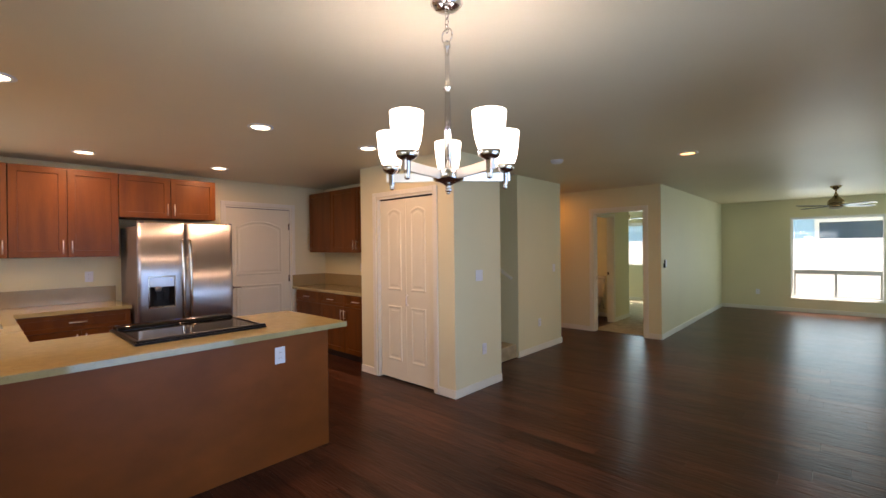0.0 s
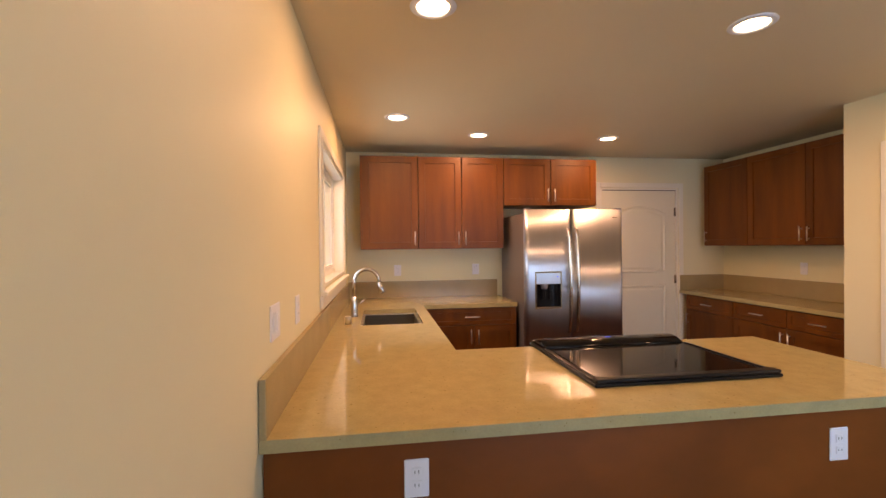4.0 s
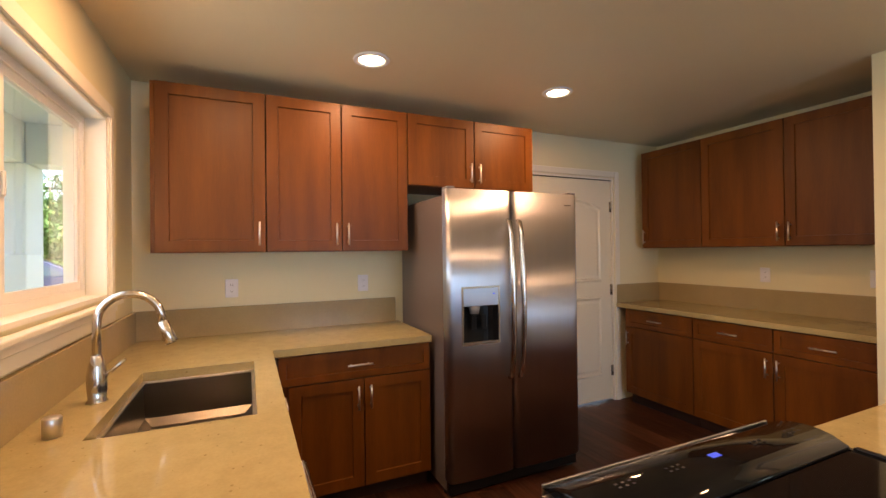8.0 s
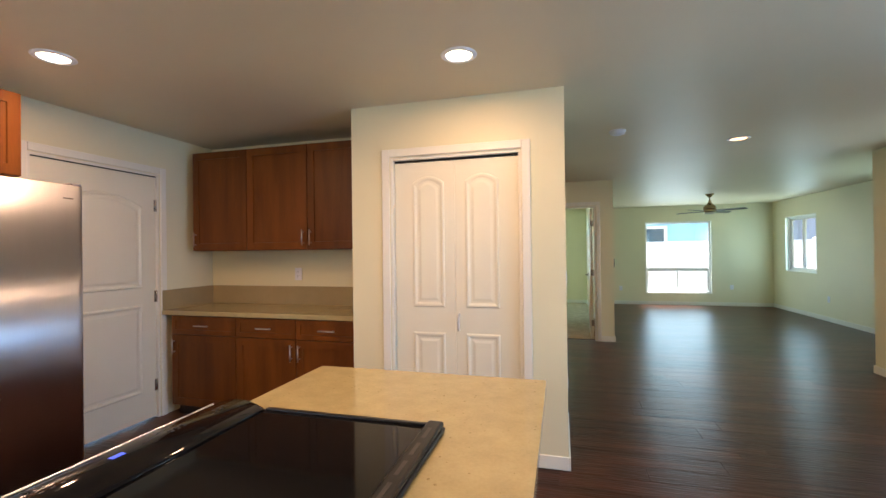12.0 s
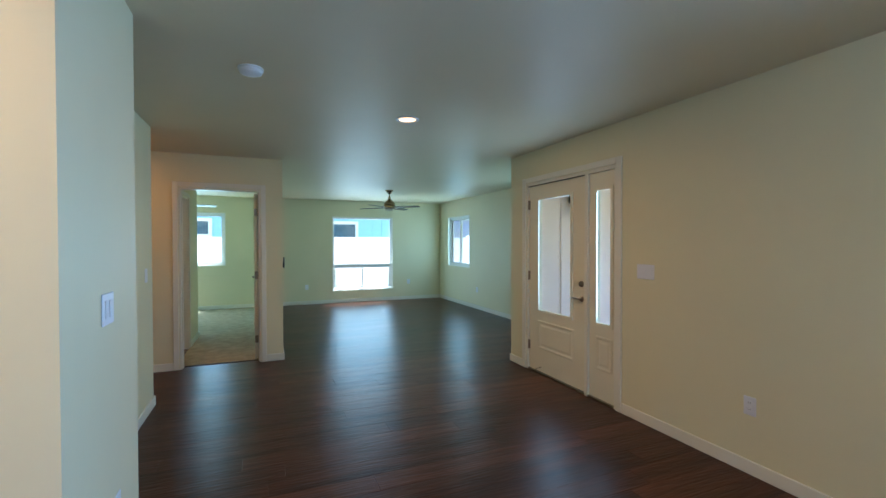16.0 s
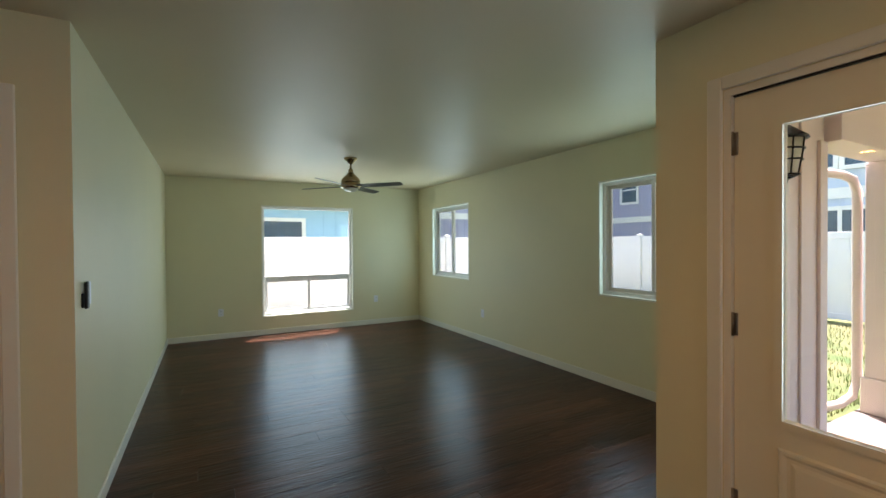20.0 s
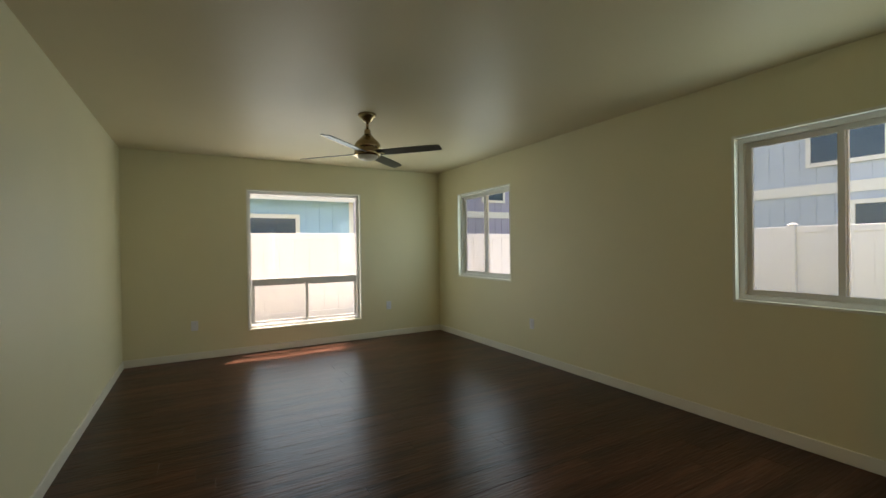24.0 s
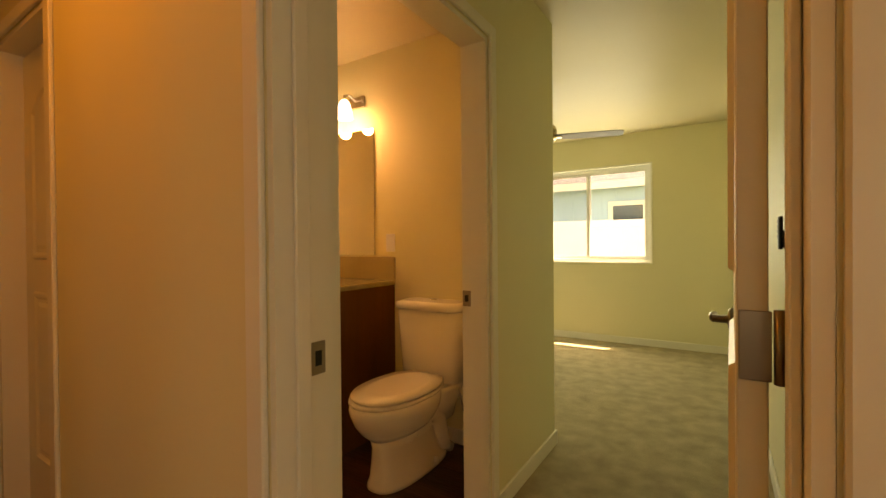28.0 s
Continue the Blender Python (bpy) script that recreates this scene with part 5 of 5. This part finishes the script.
part("supply_pipe", tube([(0.19, -0.02, 0.18), (0.19, -0.08, 0.18), (0.17, -0.10, 0.30), (0.15, -0.11, 0.415)], 0.006), M_CHROME, tl, "braided water supply pipe")

# ---- switches, outlets, thermostat ----


def plate(name, m, gangs, kind, label):
    w = 0.075 + 0.046 * (gangs - 1)
    p = thing(name, m, label, "switch" if kind == "switch" else "outlet", "wall plates")
    part("cover_plate", bx(-w / 2, w / 2, -0.006, -0.0005, -0.058, 0.058, 0.003), M_WHITE, p)
    for i in range(gangs):
        x = (i - (gangs - 1) / 2) * 0.046
        if kind == "switch":
            part("rocker", bx(x - 0.016, x + 0.016, -0.0095, -0.0062, -0.033, 0.033, 0.002), M_WHITE, p)
        else:
            for z in (-0.02, 0.02):
                sck = part("socket", bx(x - 0.016, x + 0.016, -0.0085, -0.0062, z - 0.014, z + 0.014, 0.002), M_WHITE, p)
                for q in (-0.006, 0.006):
                    part("slot", bx(x + q - 0.001, x + q + 0.001, -0.0088, -0.0086, z - 0.004, z + 0.006), M_BLACK, sck)
    return p


plate("outlet", pose(XW, 0.13, 1.20, rz=90), 1, "outlet", "white duplex outlet above the backsplash")
plate("outlet", pose(XW, 0.97, 1.20, rz=90), 1, "outlet", "white duplex outlet beside the refrigerator")
plate("wall_switch", pose(-2.50, YS, 1.215, rz=180), 2, "switch", "white double rocker switch on the kitchen wall")
plate("outlet", pose(-2.88, YS, 1.20, rz=180), 1, "outlet", "white outlet above the sink counter")
plate("outlet", pose(-2.335, 0.055, 0.755, rz=90), 1, "outlet", "white outlet on the peninsula panel")
plate("outlet", pose(-2.335, 1.54, 0.745, rz=90), 1, "outlet", "white outlet on the peninsula panel")
plate("wall_switch", pose(PX1, 3.66, 1.19, rz=90), 2, "switch", "white double rocker switch on the pantry wall")
plate("outlet", pose(PX1, 3.74, 0.41, rz=90), 1, "outlet", "white outlet low on the pantry wall")
plate("wall_switch", pose(SX, 5.98, 1.16, rz=90), 1, "switch", "white rocker switch beside the hall")
plate("outlet", pose(SX, 5.55, 0.40, rz=90), 1, "outlet", "white outlet low on the stair wall")
plate("wall_switch", pose(XE, 4.25, 1.198, rz=-90), 3, "switch", "white three-gang rocker switch beside the front door")
plate("outlet", pose(XE, 3.46, 0.42, rz=-90), 1, "outlet", "white outlet low on the entry wall")
plate("outlet", pose(1.69, LY1, 0.45), 1, "outlet", "white outlet low on the living room wall")
plate("outlet", pose(-0.78, LY1, 0.40), 1, "outlet", "white outlet low on the living room wall")
plate("outlet", pose(LX1, 10.03, 0.41, rz=-90), 1, "outlet", "white outlet low on the living room wall")
plate("outlet", pose(-4.62, YN, 1.20), 1, "outlet", "white outlet above the north counter")
plate("outlet", pose(-3.95, YN, 1.20), 1, "outlet", "white outlet above the north counter")
plate("wall_switch", pose(-3.615, BN, 1.187), 1, "switch", "white switch beside the bathroom mirror")
plate("wall_switch", pose(LX0, 7.575, 1.185, rz=90), 2, "switch", "white double switch on the living room wall")
rm = thing("fan_remote", pose(LX0, 7.484, 1.185, rz=90), "black fan remote control in a wall holder", "remote control")
part("holder", bx(-0.022, 0.022, -0.010, -0.0005, -0.06, 0.01, 0.003), M_BLACK, rm)
part("remote_body", bx(-0.02, 0.02, -0.025, -0.0105, -0.066, 0.066, 0.005, 2), M_BLACK, rm)
for i in range(4):
    part("button", bx(-0.008, 0.008, -0.0275, -0.0255, -0.02 + i * 0.02, -0.008 + i * 0.02, 0.001), M_GREY, rm)

rm2 = copy_thing(rm, pose(LX0 - T, 8.985, 1.205, rz=-90))
tagged(rm2, "black fan remote in a holder on the bedroom wall", "remote control")

# ---- outside ----
bm = bmesh.new()
box(bm, XE + 0.16, 4.30, 0.2, LY0 - 0.115, -0.119, -0.03)
box(bm, LX1 + 0.165, 4.30, LY0 - 0.115, LY0 + 0.12, -0.119, -0.03)
tagged(part("porch_slab", bm, M_CONC), "pinkish concrete porch slab", "pavement", kind="structure")
tagged(part("patio_slab", bx(-7.2, XE + 0.6, YS - 1.4, YS - 0.165, -0.119, -0.03, 0.005), M_CONC), "concrete patio slab", "pavement", kind="structure")
sg = thing("porch_siding", pose(0, LY0 - 0.09, 0), "pale board and batten siding beside the front door", "siding", kind="structure")
part("board", bx(XE + 0.165, LX1 + 0.12, -0.02, -0.001, -0.03, H - 0.021), M_SIDING, sg)
for i in range(4):
    x = 1.44 + i * 0.30
    part("batten", bx(x - 0.02, x + 0.02, -0.036, -0.0205, -0.03, H - 0.021, 0.003), M_SIDING, sg)
part("corner_board", bx(LX1 + 0.02, LX1 + 0.122, -0.040, -0.0205, -0.03, 2.079, 0.003), M_SIDING, sg)
ln = thing("porch_lantern", pose(1.89, LY0 - 0.112, 1.90), "dark caged porch lantern with frosted glass", "wall lantern")
part("back_plate", bx(-0.05, 0.05, -0.02, -0.0005, 0.02, 0.20, 0.006), M_BLACK, ln)
part("arm", tube([(0, -0.02, 0.13), (0, -0.07, 0.17), (0, -0.11, 0.15)], 0.010), M_BLACK, ln)
part("cap", lathe([(0.0, 0.17), (0.02, 0.165), (0.05, 0.14), (0.10, 0.10), (0.105, 0.085), (0.0, 0.085)], 20, 'Z', (0, -0.11, 0)), M_BLACK, ln)
part("glass", lathe([(0.0, -0.11), (0.055, -0.11), (0.075, 0.0), (0.082, 0.084), (0.0, 0.084)], 20, 'Z', (0, -0.11, 0)), M_FROST, ln, "frosted glass")
for k in range(8):
    a = 2 * math.pi * k / 8
    part("cage_bar", tube([(0.058 * math.cos(a), -0.11 + 0.058 * math.sin(a), -0.11), (0.078 * math.cos(a), -0.11 + 0.078 * math.sin(a), 0.0), (0.086 * math.cos(a), -0.11 + 0.086 * math.sin(a), 0.084)], 0.004, 6), M_BLACK, ln)
for z, r in ((-0.11, 0.060), (-0.03, 0.074), (0.03, 0.082)):
    b = bmesh.new()
    ring(b, [(r, z - 0.004), (r + 0.006, z - 0.004), (r + 0.006, z + 0.004), (r, z + 0.004), (r, z - 0.004)], 20, 'Z', (0, -0.11, 0))
    part("cage_ring", b, M_BLACK, ln)
part("finial", lathe([(0.0, -0.165), (0.008, -0.155), (0.014, -0.135), (0.055, -0.118), (0.0, -0.118)], 14, 'Z', (0, -0.11, 0)), M_BLACK, ln)


def post(x, y, top, label, group, w=0.15, skin=None):
    skin = skin or M_SIDING
    p = thing("porch_post", pose(x, y, -0.03), label, "post", group)
    part("shaft", bx(-w, w, -w, w, 0.30, top + 0.029, 0.006), skin, p)
    part("plinth", bx(-w - 0.022, w + 0.022, -w - 0.022, w + 0.022, 0.0, 0.2995, 0.008), skin, p)
    return p


post(4.07, LY0 - 0.085, 2.079, "pale square porch post", "porch posts")
# unseen post under the added south end of the roof
post(4.07, 0.48, 2.079, "pale square porch post", "porch posts")
for x in (-6.87, -1.9, 1.4):
    post(x, YS - 1.025, 2.109, "pale square patio post", "patio posts", 0.15, M_SOFFIT)


def downspout(pts, label):
    ds = thing("downspout", pose(0, 0, 0), label, "downspout", "downspouts")
    part("pipe", tube(pts, 0.036, 10), M_SIDING, ds)


downspout([(2.75, 6.50, 1.99), (3.75, 6.40, 1.98), (3.90, 6.38, 1.95), (3.97, 6.37, 1.84), (3.98, 6.37, 0.20), (3.95, 6.39, 0.08), (3.86, 6.44, 0.01), (3.60, 6.52, -0.02)], "pale downspout beside the porch post")
downspout([(-6.4, YS - 1.75, 2.04), (-6.75, YS - 1.42, 2.02), (-6.85, YS - 1.30, 1.96), (-6.88, YS - 1.26, 1.84), (-6.88, YS - 1.26, 0.15), (-6.90, YS - 1.40, 0.02)], "pale downspout beside the patio post")


def fence(x0, y0, x1, y1, label):
    L = math.hypot(x1 - x0, y1 - y0)
    a = math.degrees(math.atan2(y1 - y0, x1 - x0))
    f = thing("vinyl_fence", pose(x0, y0, -0.12, 0, 0, a), label, "fence", "fences")
    n = max(1, round(L / 2.4))
    s = L / n
    for i in range(n + 1):
        p = part("post", bx(i * s - 0.06, i * s + 0.06, -0.06, 0.06, 0, 1.745, 0.006), M_FENCE, f)
        part("cap", lathe([(0.095, 1.7455), (0.095, 1.765), (0.0, 1.80)], 4, 'Z', (i * s, 0, 0)), M_FENCE, p)
    for i in range(n):
        part("top_rail", bx(i * s + 0.06, i * s + s - 0.06, -0.025, 0.025, 1.59, 1.72, 0.004), M_FENCE, f)
        part("bottom_rail", bx(i * s + 0.06, i * s + s - 0.06, -0.025, 0.025, 0.05, 0.17, 0.004), M_FENCE, f)
        w = (s - 0.12) / 8
        for k in range(8):
            x = i * s + 0.06 + k * w
            part("board", bx(x + 0.0006, x + w - 0.0006, -0.012, 0.012, 0.1705, 1.5895, 0.003), M_FENCE, f)
    return f


fence(-9.6, 15.1, 9.6, 15.1, "tall white vinyl privacy fence behind the house")
fence(9.6, 15.1, 9.6, -1.7, "tall white vinyl privacy fence beside the lawn")


def far_window(parent, m, w, h, lights, rail):
    """A trimmed window with its panes side by side, each with a check rail where it is a hung sash."""
    f = part("window", framed(w + 0.24, h + 0.24, 0.12, -0.05, 0.0, -0.12, -0.12), M_TRIM, parent, "white trimmed window", m)
    s = w / lights
    for i in range(lights):
        part("pane", bx(i * s, i * s + s, -0.012, 0.0, 0.0, h), M_DARKWIN, f)
        if i:
            part("mullion", bx(i * s - 0.05, i * s + 0.05, -0.035, -0.0125, 0.0, h), M_TRIM, f)
        if rail:
            part("check_rail", bx(i * s + 0.051, i * s + s - 0.051, -0.030, -0.0125, rail - 0.04, rail + 0.04), M_TRIM, f)
    return f


def house(name, m, L, D, hgt, walls, label, wins, bands):
    h = thing(name, m, label, "house", "neighbouring houses")
    part("wall", bx(0, L, 0, D, -0.12, hgt), walls, h)
    for i in range(int(L / 0.4) + 1):
        part("batten", bx(i * 0.4, i * 0.4 + 0.04, -0.02, -0.0005, -0.12, hgt), walls, h)
    for z in bands:
        part("band", bx(-0.02, L + 0.02, -0.045, -0.0205, z, z + 0.31), M_TRIM, h, "white trim band")
    for x, z, w, hh_, lights, rail in wins:
        far_window(h, pose(x, -0.022, z), w, hh_, lights, rail)
    bm = bmesh.new()
    e = 0.45
    v = [bm.verts.new(p) for p in ((-e, -e, hgt), (L + e, -e, hgt), (L + e, D + e, hgt), (-e, D + e, hgt), (D / 2, D / 2, hgt + D * 0.22), (L - D / 2, D / 2, hgt + D * 0.22))]
    for f in ((0, 1, 5, 4), (2, 3, 4, 5), (1, 2, 5), (3, 0, 4), (3, 2, 1, 0)):
        bm.faces.new([v[i] for i in f])
    part("roof", bm, M_ROOF, h)
    for x in (-0.021, L - 0.119):
        part("corner_board", bx(x, x + 0.14, -0.048, -0.0215, -0.12, hgt - 0.01), M_TRIM, h)
    part("fascia", bx(-e, L + e, -e - 0.02, -e + 0.005, hgt - 0.18, hgt + 0.02), M_TRIM, h)
    return h


house("neighbour_house", pose(-9.5, 19.6, 0), 13.04, 8, 2.87, M_BLUE, "pale blue single-storey neighbouring house", [(9.62, 1.36, 1.67, 0.83, 1, 0), (5.15, 1.76, 0.78, 0.47, 1, 0), (1.5, 1.5, 1.2, 0.7, 2, 0)], [])
house("neighbour_house", pose(15.0, 15.05, 0, rz=-90), 12.0, 9, 5.8, M_SLATE, "pale grey-blue two-storey neighbouring house", [(3.12, 3.58, 1.58, 1.65, 2, 0.90), (4.95, 3.58, 1.58, 1.65, 2, 0.90), (4.10, 1.55, 1.50, 0.76, 2, 0), (8.1, 3.58, 1.58, 1.65, 2, 0.90), (8.4, 1.55, 1.5, 0.76, 2, 0)], [2.65])
house("neighbour_house", pose(20.0, 28.0, 0, rz=-90), 12.0, 8, 5.8, M_LAVENDER, "lavender grey two-storey house past the grey-blue one", [(9.25, 3.7, 0.95, 1.38, 1, 0.7), (6.4, 3.7, 0.95, 1.38, 1, 0.7), (8.85, 1.5, 0.9, 0.72, 2, 0)], [2.55])
house("neighbour_house", pose(7.2, 24.0, 0), 11.5, 8, 5.6, M_LAVENDER, "lavender grey two-storey house beyond the fences", [(1.5, 3.6, 1.2, 1.3, 1, 0.7), (4.5, 3.6, 1.2, 1.3, 1, 0.7), (7.5, 3.6, 1.2, 1.3, 1, 0.7), (10.2, 3.6, 1.2, 1.3, 1, 0.7)], [2.7])


def tree(x, y, hgt, spread, seed, label, n=7000):
    rnd = random.Random(seed)
    t = thing("tree", pose(x, y, -0.12), label, "tree", "garden trees")
    part("trunk", tube([(0, 0, 0), (0.05, 0.02, hgt * 0.3), (0.0, 0.06, hgt * 0.6), (0.05, 0, hgt * 0.85)], [0.14, 0.11, 0.07, 0.03], 8), M_BARK, t)
    for k in range(5):
        a = k * 1.3 + rnd.random()
        z = hgt * (0.3 + 0.1 * k)
        part("limb", tube([(0, 0, z), (spread * 0.3 * math.cos(a), spread * 0.3 * math.sin(a), z + 0.3), (spread * 0.65 * math.cos(a), spread * 0.65 * math.sin(a), z + 0.55)], [0.06, 0.04, 0.02], 6), M_BARK, t)
    vs, fs = [], []
    clumps = []
    for k in range(34):
        a = rnd.random() * 6.283
        z = hgt * (0.20 + 0.80 * rnd.random())
        r = spread * (0.25 + 0.75 * rnd.random()) * (1.1 - abs(z / hgt - 0.5))
        clumps.append((r * math.cos(a), r * math.sin(a), z, spread * (0.14 + 0.20 * rnd.random())))
    for i in range(n):
        cx, cy, cz, cr_ = clumps[rnd.randrange(len(clumps))]
        d = Vector((rnd.gauss(0, 1), rnd.gauss(0, 1), rnd.gauss(0, 0.8))).normalized() * cr_ * rnd.random() ** 0.4
        c = Vector((cx, cy, max(0.05, cz))) + d
        q = Euler((rnd.random() * 3, rnd.random() * 3, rnd.random() * 6)).to_matrix()
        s = 0.06 + 0.09 * rnd.random()
        k = len(vs)
        for p in ((-s, 0, 0), (0, -s * 0.45, 0.02), (s, 0, 0), (0, s * 0.45, 0.02)):
            vs.append(c + q @ Vector(p))
        fs.append((k, k + 1, k + 2, k + 3))
    me = bpy.data.meshes.new("crown")
    me.from_pydata([tuple(v) for v in vs], [], fs)
    me.materials.append(M_LEAF)
    cr = new("crown", me)
    cr.parent = t
    return t


for i, (x, y, hgt, sp_) in enumerate(((-22.5, -6.6, 3.4, 2.5), (-24.0, -3.2, 4.4, 2.7), (-22.0, -10.5, 3.6, 2.5), (-28.0, -8.0, 5.6, 3.2), (-20.5, -14.0, 3.9, 2.7), (-26.0, -13.5, 5.2, 3.0), (-29.0, -3.0, 5.8, 3.2), (-4.0, -12.0, 3.2, 2.2))):
    tree(x, y, hgt, sp_, 10 + i, "leafy green hedge tree across the yard")


def parked_car(m, label):
    """Saloon car along local x: body, cabin with glass, wheels with rims."""
    c = thing("parked_car", m, label, "car")
    prof = [(-2.15, 0.42), (-2.20, 0.62), (-2.05, 0.86), (-1.35, 0.94), (0.95, 0.96), (1.75, 0.86), (2.12, 0.68), (2.18, 0.42)]
    part("body", loft([[(x, y * (0.97 if 0 < i < 7 else 0.90), z) for i, (x, z) in enumerate(prof)] + [(2.0, y * 0.9, 0.24), (-2.0, y * 0.9, 0.24)] for y in (-0.88, -0.86, 0.86, 0.88)]), M_CAR, c, "dark blue car body")
    cab = [(-1.55, 0.94), (-0.95, 1.40), (0.10, 1.46), (1.05, 0.96)]
    part("cabin", loft([[(x, y * (1.0 if z < 1.2 else 0.84), z) for x, z in cab] for y in (-0.80, 0.80)]), M_CAR, c)
    for y in (-1, 1):
        part("side_window", loft([[(x, y * q * (1.0 if z < 1.2 else 0.855), z) for x, z in ((-1.30, 1.0), (-0.90, 1.34), (0.05, 1.39), (0.82, 1.0))] for q in (0.795, 0.812)]), M_DARKWIN, c)
        for x in (-1.35, 1.38):
            w = part("wheel", lathe([(0.0, -0.09), (0.30, -0.09), (0.33, -0.06), (0.33, 0.06), (0.30, 0.09), (0.0, 0.09)], 20, 'Y', (x, y * 0.82, 0.33)), M_BLACK, c, "black tyre")
            part("rim", lathe([(0.0, y * 0.095), (0.19, y * 0.095), (0.21, y * 0.0905), (0.0, y * 0.0905)], 16, 'Y', (x, y * 0.82, 0.33)), M_CHROME, w)
    for x, y in ((2.13, -0.6), (2.13, 0.6)):
        part("headlight", bx(x - 0.03, x + 0.03, y - 0.16, y + 0.16, 0.60, 0.72, 0.01), M_FROST, c)
    return c


parked_car(pose(-18.3, -5.2, -0.105, rz=102), "dark blue car parked on the street")

# blades of grass beside the porch
rnd = random.Random(21)
vs, fs = [], []
for i in range(9000):
    x, y = 2.8 + 6.6 * rnd.random(), 6.5 + 8.3 * rnd.random() ** 1.6
    hgt, a, w = 0.03 + 0.06 * rnd.random(), rnd.random() * 6.283, 0.004 + 0.004 * rnd.random()
    lean = 0.04 * rnd.random()
    k = len(vs)
    ca, sa = math.cos(a), math.sin(a)
    vs += [(x - w * sa, y + w * ca, -0.121), (x + w * sa, y - w * ca, -0.121), (x + lean * ca, y + lean * sa, -0.12 + hgt)]
    fs.append((k, k + 1, k + 2))
me = bpy.data.meshes.new("grass")
me.from_pydata(vs, [], fs)
me.materials.append(M_BLADE)
tagged(new("grass", me), "short green and straw grass beside the porch", "grass", kind="stuff")
for z, y in ((5.6, -0.35), (5.1, 0.2)):
    cb = thing("overhead_cable", pose(-34, -8, 0), "dark overhead utility cable", "cable", "overhead cables")
    part("cable", tube([(0, -24 + 6 * k, z + 0.35 * ((k - 4) / 4) ** 2 + y) for k in range(9)], 0.035, 6), M_BLACK, cb)
for y in (-32.0, 16.0):
    up_ = thing("utility_pole", pose(-34, y, -0.12), "weathered wooden utility pole", "utility pole", "utility poles")
    part("pole", lathe([(0.0, 0.0), (0.16, 0.0), (0.10, 7.0), (0.0, 7.0)], 12), M_BARK, up_)
    part("crossarm", bx(-0.06, 0.06, -0.9, 0.9, 5.75, 5.9, 0.01), M_BARK, up_)
tagged(part("street", bx(-36, -10.0, -20.0, -1.5, -0.119, -0.105), M_CONC), "pale sunlit paved street", "road", kind="structure")

# ---- floors ----
bm = bmesh.new()
for x0, x1, y0, y1 in ((-5.98, LX0 - T, 9.27, LY1), (BX, LX0 - T, HY1 + HT - 0.02, 9.27)):
    box(bm, x0, x1, y0, y1, -0.011, 0.006)
tagged(part("floor_bedroom", bm, M_CARPET), "beige cut-pile bedroom carpet", "carpet", kind="structure")
fl = tagged(new("floor"), "dark brown wood-look vinyl plank floor", "floor", kind="structure")
cache = {}


def plank(x0, x1, y0, y1):
    key = (round(x1 - x0, 3), round(y1 - y0, 3))
    if key not in cache:
        me = bpy.data.meshes.new("plank")
        b = bx(0.0004, key[0] - 0.0004, 0.0004, key[1] - 0.0004, -0.01, 0.0, 0.0005)
        b.to_mesh(me)
        b.free()
        me.materials.append(M_PLANK)
        cache[key] = me
    ob = new("plank", cache[key])
    ob.parent = fl
    ob.location = (x0, y0, 0)


rnd = random.Random(4)
PW, PL = 0.182, 1.52
y = YS
while y < LY1 - 0.01:
    y1 = min(y + PW, LY1)
    ym = (y + y1) / 2
    if ym < PY0 + 0.05:
        spans = [(XW, XE)]
    elif ym < YN:
        spans = [(XW, PX0), (PX1, XE)]
    elif ym < PY1:
        spans = [(PX1, XE)]
    elif ym < HY0:
        spans = [(SX, XE)]
    elif ym < LY0:
        spans = [(HX0, XE)]
    elif ym < HY1 + 0.02:
        spans = [(HX0, LX1)]
    elif ym < BN:
        spans = [(-5.0, BX), (LX0, LX1)]
    else:
        spans = [(LX0, LX1)]
    off = rnd.random() * PL
    for a, b in spans:
        x = a
        nxt = a + off if off > 0.2 else a + PL
        while x < b - 1e-4:
            e = min(nxt, b)
            if b - e < 0.15:
                e = b
            plank(x, e, y, y1)
            x, nxt = e, e + PL
    y = y1
